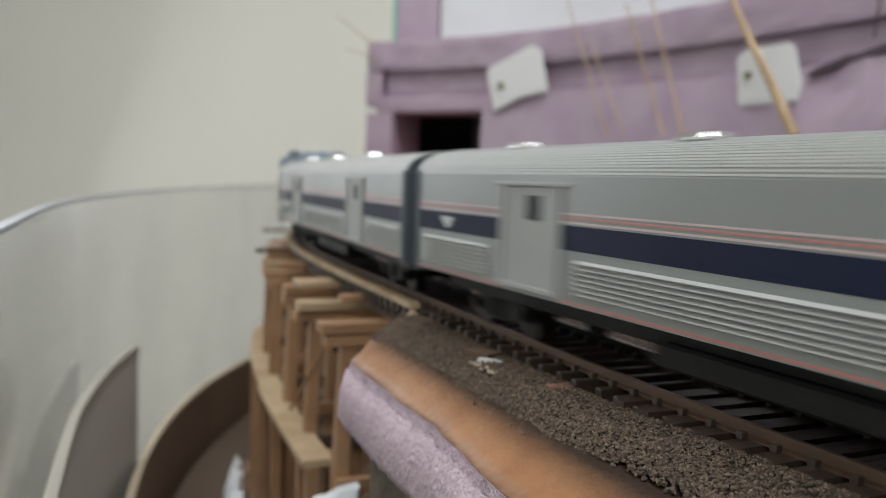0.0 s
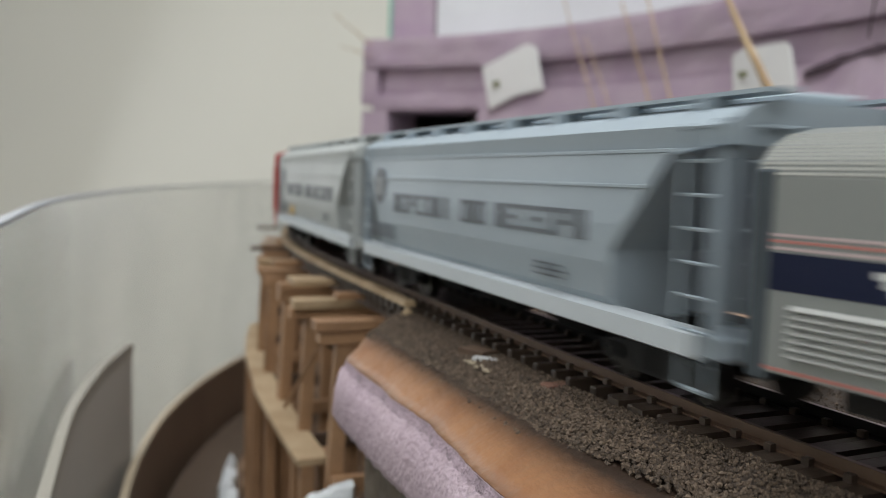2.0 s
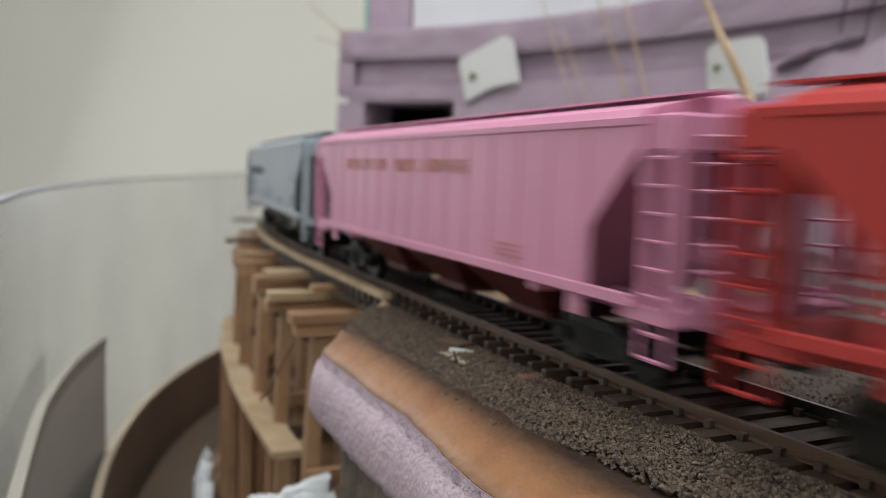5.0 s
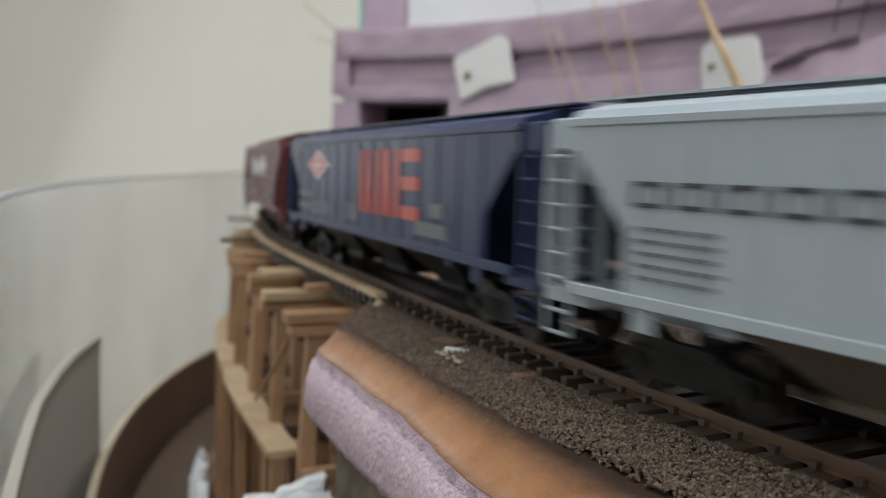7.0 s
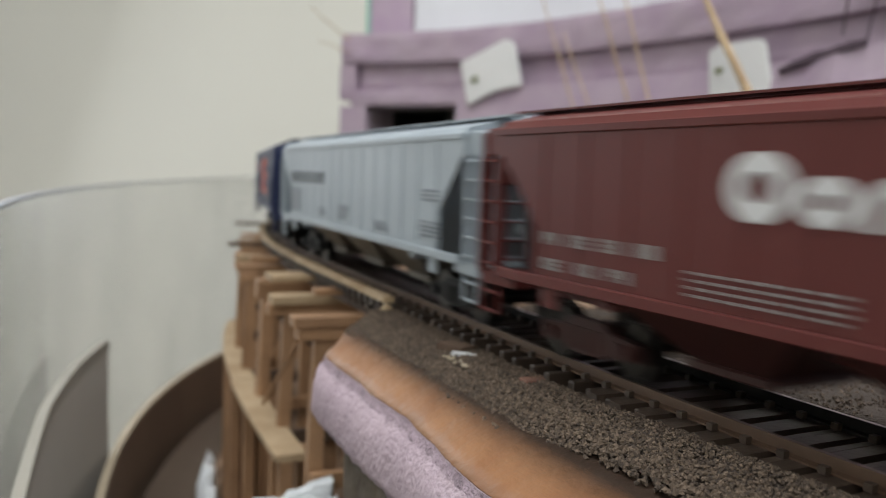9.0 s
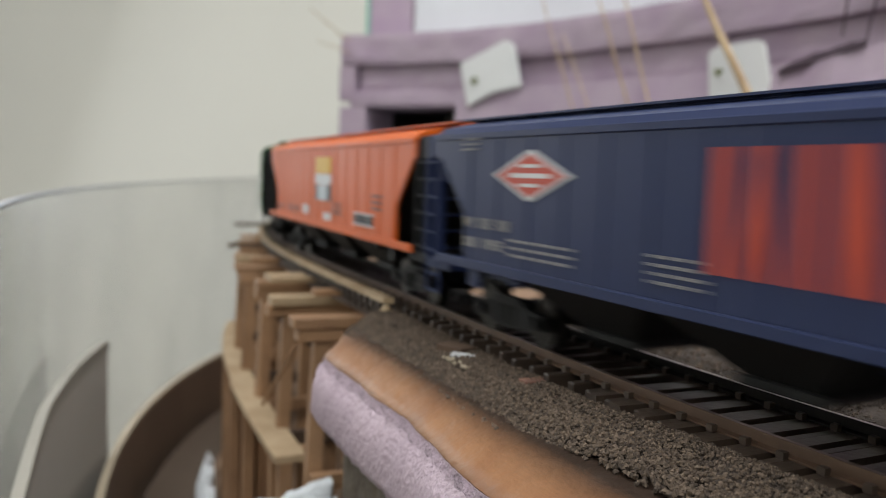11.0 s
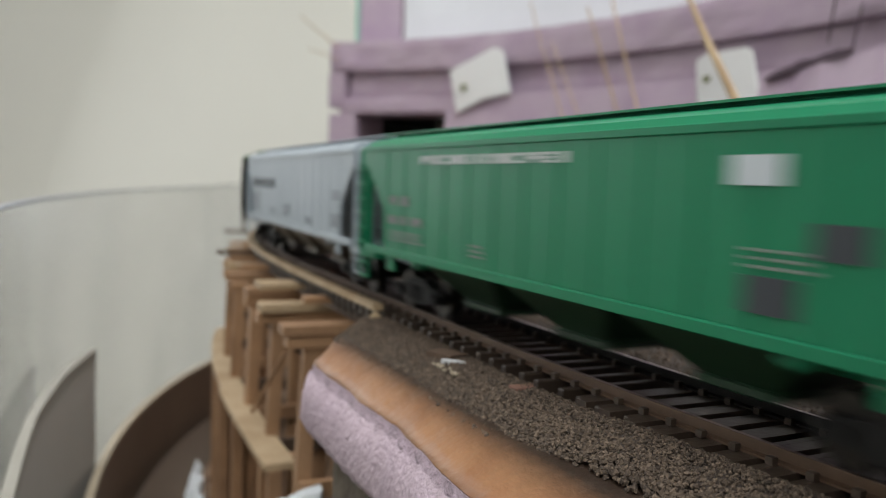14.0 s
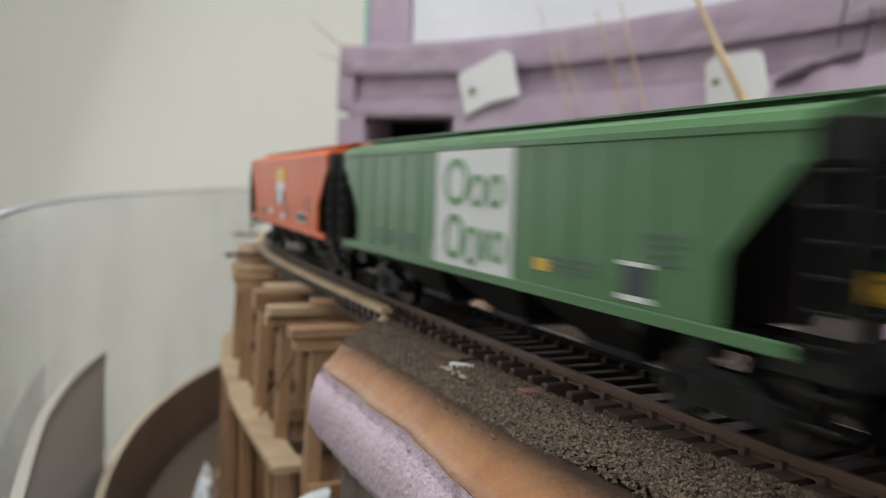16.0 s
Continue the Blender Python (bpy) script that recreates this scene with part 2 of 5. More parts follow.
def sweep(bm, profile, ss, closed_ring=False, mi=0, jitter=0.0, ends=True):
    """Pushes a closed outline of (offset, z) along the track through the places ss."""
    rings = []
    for s in ss:
        ring = []
        for o, z in profile:
            p, _ = along(s, o, z)
            if jitter:
                p += Vector((noise.noise(p * 0.13), noise.noise(p * 0.13 + Vector((9, 0, 0))), noise.noise(p * 0.17 + Vector((0, 7, 0))))) * jitter
            ring.append(bm.verts.new(p))
        rings.append(ring)
    n = len(profile)
    pairs = list(zip(rings, rings[1:])) + ([(rings[-1], rings[0])] if closed_ring else [])
    fs = [bm.faces.new((a[i], a[(i + 1) % n], b[(i + 1) % n], b[i])) for a, b in pairs for i in range(n)]
    if ends and not closed_ring:
        fs += [bm.faces.new(rings[0]), bm.faces.new(rings[-1])]
    for f in fs:
        f.material_index = mi
    bmesh.ops.recalc_face_normals(bm, faces=fs)
    return fs


def spread(a, b, step):
    return list(np.linspace(a, b, max(2, int(round((b - a) / step)) + 1)))


# ---- the room ----
def room():
    x0, x1, y0, y1, z0, z1 = -1150, 2300, -2000, 1750, -1100, 1330
    t = 100
    walls = [("wall_north", (x0 - t, x1 + t, y1, y1 + t)), ("wall_south", (x0 - t, x1 + t, y0 - t, y0)),
             ("wall_west", (x0 - t, x0, y0, y1)), ("wall_east", (x1, x1 + t, y0, y1))]
    wy0, wy1, wz0, wz1 = 650, 1740, -100, 950
    bm = bmesh.new()
    box(bm, x0 - t, x0, y0, wy0, z0, z1)
    box(bm, x0 - t, x0, wy1, y1, z0, z1)
    box(bm, x0 - t, x0, wy0, wy1, z0, wz0)
    box(bm, x0 - t, x0, wy0, wy1, wz1, z1)
    tagged(obj("wall_west", bm, WALL), "plain off-white painted room wall with a window", "wall", kind="structure")
    bm = bmesh.new()
    for a, b, c, d in ((wy0, wy1, wz0, wz0 + 40), (wy0, wy1, wz1 - 40, wz1), (wy0, wy0 + 40, wz0 + 40, wz1 - 40), (wy1 - 40, wy1, wz0 + 40, wz1 - 40)):
        box(bm, x0 - 70, x0 - 30, a, b, c, d)
    tagged(obj("window_1", bm, CEIL), "plain white window frame", "window", kind="structure")
    for name, (a, b, c, d) in walls:
        if name == "wall_west":
            continue
        tagged(obj(name, boxed(a, b, c, d, z0, z1), WALL), "plain off-white painted room wall", "wall", kind="structure")
    tagged(obj("floor", boxed(x0 - t, x1 + t, y0 - t, y1 + t, z0 - t, z0), FLOOR), "brown carpeted room floor", "floor", kind="structure")
    tagged(obj("ceiling", boxed(x0 - t, x1 + t, y0 - t, y1 + t, z1, z1 + t), CEIL), "white painted ceiling", "ceiling", kind="structure")


room()


# ---- boards round the layout ----
def fascia():
    bm = bmesh.new()
    ss = spread(120, 760, 8)
    sweep(bm, [(87, -520), (90, -520), (90, -120.5), (87, -120.5)], ss)
    ob = tagged(obj("fascia_board", bm, HARDB, smooth=False), "thin curved brown hardboard fascia below the trestle", "fascia board")
    bm = bmesh.new()
    sweep(bm, [(86.7, -120.5), (90.4, -120.5), (90.4, -118.6), (86.7, -118.6)], ss)
    part("edge_strip", bm, HARDEDGE, ob, "pale edge strip")
    ob["kind"] = "structure"


def sheet():
    bm = bmesh.new()
    line = []
    for s in spread(-60, 680, 4):
        line.append(along(s, 113 + 0.00073 * max(0, s - 400) ** 2)[0])
    step = (line[-1] - line[-8]).normalized() * 4
    for k in range(248):
        line.append(line[-1] + step)
    rings = []
    for i, q in enumerate(line):
        d = (line[min(i + 1, len(line) - 1)] - line[max(i - 1, 0)]).normalized()
        rings.append((q, q + Vector((-d.y, d.x, 0)) * 3))
    fs = []
    for near, far_side, z0, z1 in ((0, 0, -600, 17), (1, 1, 17, -600), (0, 1, 17, 17), (1, 0, -600, -600)):
        rows = [(bm.verts.new((r[near].x, r[near].y, z0)), bm.verts.new((r[far_side].x, r[far_side].y, z1))) for r in rings]
        fs += [bm.faces.new((a[0], b[0], b[1], a[1])) for a, b in zip(rows, rows[1:])]
    for r, way in ((rings[0], 1), (rings[-1], -1)):
        fs.append(bm.faces.new([bm.verts.new((q.x, q.y, z)) for q, z in ((r[0], -600), (r[0], 17), (r[1], 17), (r[1], -600))][::way]))
    bmesh.ops.remove_doubles(bm, verts=bm.verts[:], dist=0.001)
    bmesh.ops.recalc_face_normals(bm, faces=bm.faces[:])
    for e in bm.edges:
        e.smooth = e.calc_face_angle(0) < 0.5
    ob = tagged(obj("guard_sheet", bm, SHEET, smooth=True), "tall curved clear glossy acrylic sheet beside the layout", "plastic sheet")
    bm = bmesh.new()
    rows = [[bm.verts.new((q.x, q.y, z)) for q, z in ((a, 17.05), (b, 17.05), (b, 18.3), (a, 18.3))] for a, b in rings]
    for a, b in zip(rows, rows[1:]):
        for i in range(4):
            bm.faces.new((a[i], a[(i + 1) % 4], b[(i + 1) % 4], b[i]))
    bm.faces.new(rows[0]), bm.faces.new(rows[-1])
    bmesh.ops.recalc_face_normals(bm, faces=bm.faces[:])
    ob.visible_shadow = False
    part("cut_edge", bm, SHEETEDGE, ob, "blue-grey cut upper edge")


fascia()
sheet()


# ---- ground under the line ----
def deck():
    bm = bmesh.new()
    ss = spread(S0, S0 + LOOP, 20)[:-1]
    sweep(bm, [(80, -175), (80, -160), (-95, -160), (-95, -175)], ss, closed_ring=True)
    tagged(obj("layout_deck", bm, PLY), "plywood deck under the model railway", "layout deck", kind="structure")
    bm = bmesh.new()
    for s in range(0, LOOP, 560):
        p, h = along(s + 60, -20)
        m = Matrix.Translation(p) @ Matrix.Rotation(h, 4, "Z")
        box(bm, -22, 22, -22, 22, -1100, -175, m=m)
    tagged(obj("deck_legs", bm, WOOD), "square wooden legs under the layout deck", "legs", kind="structure")


def hillside():
    """Rough plaster slope behind and below the trestle."""
    prof = [(46, -160), (44, -154), (38, -148), (30, -138), (10, -112), (-12, -84), (-30, -52), (-46, -22), (-70, -12), (-110, -10), (-110, -160)]
    bm = bmesh.new()
    sweep(bm, prof, spread(196, 900, 6), jitter=7.0)
    tagged(obj("hillside", bm, ROCK), "rough brown painted plaster hillside under the trestle", "hillside", kind="structure")


def embankment():
    """The fill that carries the line past the end of the trestle, all round the hidden part of the loop."""
    bm = bmesh.new()
    prof = [(24, -9), (31, -13.4), (33, -26), (10, -30), (-60, -30), (-100, -10), (-26, -8.4), (-15, -5.6), (15, -5.6)]
    sweep(bm, prof, spread(690, S0 + LOOP - 0.1, 12))
    tagged(obj("roadbed_base", bm, GREYBLOCK), "grey roadbed under the hidden part of the track loop", "roadbed", kind="structure")
    bm = bmesh.new()
    for s in range(760, LOOP + S0 - 40, 220):
        p, h = along(s, 0)
        box(bm, -15, 15, -30, 20, -162, -28, m=Matrix.Translation(p) @ Matrix.Rotation(h, 4, "Z"))
    tagged(obj("roadbed_risers", bm, WOOD), "wooden risers between deck and roadbed", "risers", kind="structure")


def foam_base():
    """The lilac foam slab with its tan top, its cut edge, its end by the trestle."""
    bm = bmesh.new()
    ss = spread(-148, 186, 1.1)
    rings, tops = [], []
    for s in ss:
        end = max(0, s - 172) / 14
        wob = noise.noise(Vector((s * 0.09, 1.3, 0))) * 0.8
        wob2 = noise.noise(Vector((s * 0.31, 4.3, 0))) * 0.8 + noise.noise(Vector((s * 0.9, 2.3, 0))) * 0.5
        e = 6 * end ** 2 - float(np.interp(s, (80, 95, 120, 143, 183), (4.0, 3.2, 1.2, 1.8, 1.8)))
        prof = [(33.2 + wob - e, -13.6 + 0.12 * wob2, 0), (33.7 + wob + 0.5 * wob2 - e, -15.6 + 0.6 * wob2, 1), (35.0 + wob + 0.3 * wob2 - e, -16.6 + 0.7 * wob2, 1), (36.0 + 0.8 * wob - e, -21.0, 1),
                (36.6 + 0.6 * wob - e, -26.2, 1), (35.2 + wob2 - e, -28.6, 1), (8, -30, 1), (-72, -30, 1), (-72, -11, 1), (-34, -9.6, 0), (18, -7.6, 0), (25, -8.3, 0), (29.5 + 0.4 * wob - 0.5 * e, -10.7 + 0.08 * wob2, 0)]
        ring = []
        for o, z, mi in prof:
            p, _ = along(s, o, z)
            if mi:
                p += Vector((noise.noise(p * 0.5), noise.noise(p * 0.5 + Vector((5, 0, 0))), noise.noise(p * 0.6 + Vector((0, 5, 0))))) * 0.7
            ring.append(bm.verts.new(p))
        rings.append(ring)
        tops.append([v.co + Vector((0, 0, 0.36)) for v in ring])
    n = len(prof)
    for a, b in zip(rings, rings[1:]):
        for i in range(n):
            bm.faces.new((a[i], a[(i + 1) % n], b[(i + 1) % n], b[i])).material_index = 1 if i < 1 else 0
    for r in (rings[0], rings[-1]):
        bm.faces.new(r)
    bmesh.ops.recalc_face_normals(bm, faces=list(bm.faces))
    core = obj("foam_core", bm, [FOAMCUT, FOAMBAND], smooth=True)
    bm = bmesh.new()
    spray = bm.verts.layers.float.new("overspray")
    skin = []
    for r in tops:
        pts = [r[9], r[10], r[11], r[11].lerp(r[12], 0.5), r[12], r[12].lerp(r[0], 0.5), r[0]]
        row = [bm.verts.new(p + Vector((0, 0, noise.noise(p * 0.55) * 0.22 + noise.noise(p * 1.3) * 0.1))) for p in pts]
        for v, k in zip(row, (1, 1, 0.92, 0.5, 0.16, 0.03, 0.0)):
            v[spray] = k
        skin.append(row)
    for a, b in zip(skin, skin[1:]):
        for i in range(6):
            bm.faces.new((a[i], a[i + 1], b[i + 1], b[i]))
    bmesh.ops.recalc_face_normals(bm, faces=list(bm.faces))
    bmesh.ops.solidify(bm, geom=bm.faces[:], thickness=-0.35)
    top = empty("foam_slab", "lilac insulation foam slab with tan painted top", "foam slab")
    core.parent = top
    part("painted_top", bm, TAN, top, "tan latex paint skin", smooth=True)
    bm = bmesh.new()
    sweep(bm, [(31, -29), (31.5, -90), (30, -160), (-40, -160), (-40, -29)], spread(-140, 168, 4), jitter=2.2)
    tagged(obj("support_block", bm, GREYBLOCK), "rough grey brown block under the foam slab", "block")
    bm = bmesh.new()
    sweep(bm, [(58, -84), (52, -70), (44, -63), (36, -60), (24, -58), (24, -150), (62, -150), (61, -110)], spread(150, 214, 2), jitter=4)
    bmesh.ops.subdivide_edges(bm, edges=bm.edges[:], cuts=1, use_grid_fill=True)
    for v in bm.verts:
        v.co += Vector((noise.noise(v.co * 0.3), noise.noise(v.co * 0.3 + Vector((3, 0, 0))), noise.noise(v.co * 0.35) * 1.6 + noise.noise(v.co * 0.9))) * 2.0
    tagged(obj("plaster_mound", bm, PLASTER), "lumpy white plaster mound beside the trestle foot", "plaster")



def plaster_foot():
    bm = bmesh.new()
    sweep(bm, [(38, -160), (46, -160), (45, -130), (42, -122), (38, -124)], spread(300, 430, 4), jitter=2.5)
    tagged(obj("plaster_ridge", bm, PLASTER), "rough white plaster ridge along the trestle foot", "plaster")


def sheet_reflections():
    """Sheet reflections built as low grey panels, pale top strips, between fascia and sheet."""
    for offs, s0, s1, z in (([(120, 119), (400, 117.4)], 120, 402, -59), ([(120, 107), (228, 105), (316, 103), (380, 98), (428, 92)], 150, 428, -59)):
        bm, bm2 = bmesh.new(), bmesh.new()
        ra, rb = [], []
        for q in spread(s0, s1, 6):
            o = float(np.interp(q, [k[0] for k in offs], [k[1] for k in offs]))
            ra.append([bm.verts.new(along(q, o + d, zz)[0]) for d, zz in ((0, -500), (1.5, -500), (1.5, z - 5), (0, z - 5))])
            rb.append([bm2.verts.new(along(q, o + d, zz)[0]) for d, zz in ((-0.6, z - 5), (3.0, z - 5), (3.0, z), (-0.6, z))])
        for m, rr in ((bm, ra), (bm2, rb)):
            fs = [m.faces.new((a[i], a[(i + 1) % 4], b[(i + 1) % 4], b[i])) for a, b in zip(rr, rr[1:]) for i in range(4)] + [m.faces.new(rr[0]), m.faces.new(rr[-1])]
            bmesh.ops.recalc_face_normals(m, faces=fs)
        ob = tagged(obj("curved_panel", bm, PANEL), "low curved grey panel standing for a reflection in the clear sheet", "panel")
        part("edge_strip", bm2, PALEEDGE, ob, "off-white strip standing for a reflected board edge")



def inner_ground():
    bm = bmesh.new()
    # added ground, dark so that the view beneath the cars stays dark
    sweep(bm, [(-71, -30), (-71, -11.5), (-180, -12), (-330, -12), (-330, -30)], spread(-140, 700, 10), jitter=2.0)
    tagged(obj("ground", bm, EARTH), "dark brown ground inside the track curve", "ground", kind="structure")


inner_ground()
plaster_foot()
sheet_reflections()
deck()
hillside()
embankment()
foam_base()


# ---- track ----
def track():
    top = empty("railway_track", "model railway track with rusty rails on dark ties", "track")
    head = [(-0.46, -0.65), (-0.46, -0.1), (-0.36, 0), (0.36, 0), (0.46, -0.1), (0.46, -0.65)]
    foot = [(-0.2, -0.65), (-0.2, -1.6), (-1.0, -1.8), (-1.0, -2.1), (1.0, -2.1), (1.0, -1.8), (0.2, -1.6), (0.2, -0.65)]
    fine = spread(S0, 700, 4) + spread(712, S0 + LOOP - 12, 12)
    for side in (8.71, -8.71):
        bm = bmesh.new()
        for prof, mi in ((head, 1), (foot, 0)):
            fs = sweep(bm, [(side + o, z) for o, z in prof], fine, closed_ring=True, mi=mi)
        for f in bm.faces:
            if f.material_index == 1 and f.normal.z < 0.9:
                f.material_index = 0
        part("rail", bm, [RAILSIDE, RAILHEAD] if side > 0 else [FARRAIL, BRIGHTHEAD], top, "rusty rail with a worn head" if side > 0 else "rail with a shade-dark side and a bright head")
    tie_pitch = 6.127
    s_first = 172.43
    me = None
    rnd = random.Random(4)
    for k in range(-20, 48):
        s = s_first - k * tie_pitch
        if me is None:
            bm = bmesh.new()
            box(bm, -0.9, 0.9, -13.7, 13.7, -7.4, -2.1, bevel=0.22)
            ob = part("tie", bm, TIE, top)
            me = ob.data
        else:
            ob = new("tie", me)
            ob.parent = top
        p, h = along(s, rnd.uniform(-0.5, 0.5), rnd.uniform(-0.2, 0.0))
        ob.matrix_basis = Matrix.Translation(p * MM) @ Matrix.Rotation(h + rnd.uniform(-0.02, 0.02), 4, "Z")
    bm = bmesh.new()
    for k in list(range(48, 53)) + list(range(-int((LOOP - 200 + 120) / tie_pitch), -20)):
        s = s_first - k * tie_pitch
        p, h = along(s)
        box(bm, -1.35, 1.35, -14.6, 14.6, -6.2, -2.1, m=Matrix.Translation(p) @ Matrix.Rotation(h, 4, "Z"))
    ob = part("tie_run", bm, TIE, top, "dark ties of the rest of the line")
    ob["kind"] = "stuff"
    bm = bmesh.new()
    for k in range(-40, 48):
        s = s_first - k * tie_pitch
        m = on_track(s)
        for side in (8.71, -8.71):
            for d in (-1.45, 1.45):
                box(bm, -0.6, 0.6, side + d - 0.5, side + d + 0.5, -2.1, -1.1, m=m)
    part("rail_fastening", bm, TIE, top, "small dark rail fixings")["kind"] = "stuff"


track()


def ballast():
    bm = bmesh.new()
    ss = spread(-148, 184, 2)
    prof = [(26.2, -9.2), (23, -7.0), (19.8, -4.5), (16.4, -3.8), (13.4, -3.9), (11.6, -6.4), (-8, -7.1), (-13, -6.2), (-17, -4.6), (-25, -4.0), (-44, -5.2), (-66, -6.4), (-71, -9.5), (0, -9.4)]
    rings = []
    for s in ss:
        lift = float(np.interp(s, (35, 68, 98), (2.0, 1.4, 0.0)))
        pull = float(np.interp(s, (60, 76, 90, 100), (-2.6, -2.2, -0.6, 0.0)))
        ring_pts = []
        for o, z in prof:
            p, _ = along(s, o + (pull if o > 22 else 0), z - (0.35 if o > 12 else 0) + lift * math.exp(-((o - 14.8) / 3.0) ** 2))
            p += Vector((noise.noise(p * 0.13), noise.noise(p * 0.13 + Vector((9, 0, 0))), noise.noise(p * 0.17 + Vector((0, 7, 0))))) * 0.7
            ring_pts.append(bm.verts.new(p))
        rings.append(ring_pts)
    for a, b in zip(rings, rings[1:]):
        for i in range(len(prof)):
            bm.faces.new((a[i], a[(i + 1) % len(prof)], b[(i + 1) % len(prof)], b[i]))
    bm.faces.new(rings[0]), bm.faces.new(rings[-1])
    bmesh.ops.recalc_face_normals(bm, faces=bm.faces[:])
    tagged(obj("ballast_bed", bm, BALLAST), "dark grey brown bed of loose ballast", "ballast", kind="stuff")
    rng = np.random.default_rng(5)
    shape = np.array([(1, 0, 0), (-1, 0, 0), (0, 1, 0), (0, -1, 0), (0, 0, 1), (0, 0, -1)], float)
    tri = np.array([(0, 2, 4), (2, 1, 4), (1, 3, 4), (3, 0, 4), (2, 0, 5), (1, 2, 5), (3, 1, 5), (0, 3, 5)])
    zs = [p[1] for p in prof[:-1]][::-1]
    os_ = [p[0] for p in prof[:-1]][::-1]
    vs, fs = [], []
    n = 0
    for lo, hi, count in ((12.2, 28.4, 44000), (-70, -15.2, 12000), (-14, 12, 2200)):
        for i in range(count):
            s = rng.uniform(-70, 187)
            o = rng.uniform(lo, hi)
            rim = float(np.interp(s, (60, 76, 90, 100, 130, 150), (23.2, 23.8, 25.6, 27.6, 26.4, 27.2))) - 1.2
            if o > rim and rng.uniform() < 0.3 + 0.45 * (o - rim):
                continue
            z = float(np.interp(o, os_, zs)) + float(np.interp(s, (35, 68, 98), (2.0, 1.4, 0.0))) * math.exp(-((o - 14.8) / 3.0) ** 2)
            p, h = along(s, o, z + rng.uniform(-0.25, 0.35))
            r = rng.uniform(0.18, 0.4) * (1.0 + 0.5 * min(1, max(0, (o - 17) / 6)) if o > 0 else 1.3)
            rot = np.array(Euler(rng.uniform(0, 6.28, 3)).to_matrix())
            vs.append((shape * r * rng.uniform(0.75, 1.15, (6, 1))) @ rot.T + np.array(p))
            fs.append(tri + n)
            n += 6
    me = bpy.data.meshes.new("ballast_stones")
    me.from_pydata((np.concatenate(vs) * MM).tolist(), [], np.concatenate(fs).tolist())
    stone = bpy.data.materials.new("ballast_stone")
    stone.use_nodes = True
    nt = stone.node_tree
    geo, ramp = nt.nodes.new("ShaderNodeNewGeometry"), nt.nodes.new("ShaderNodeValToRGB")
    ramp.color_ramp.elements[0].color, ramp.color_ramp.elements[1].color = lin(64, 54, 46), lin(108, 93, 79)
    mid = ramp.color_ramp.elements.new(0.6)
    mid.color = lin(84, 71, 59)
    nt.links.new(geo.outputs["Random Per Island"], ramp.inputs[0])
    nt.links.new(ramp.outputs[0], nt.nodes["Principled BSDF"].inputs["Base Color"])
    nt.nodes["Principled BSDF"].inputs["Roughness"].default_value = 0.9
    me.materials.append(stone)
    tagged(new("ballast_stones", me), "loose crushed stone grains along the track", "ballast", kind="stuff")


ballast()


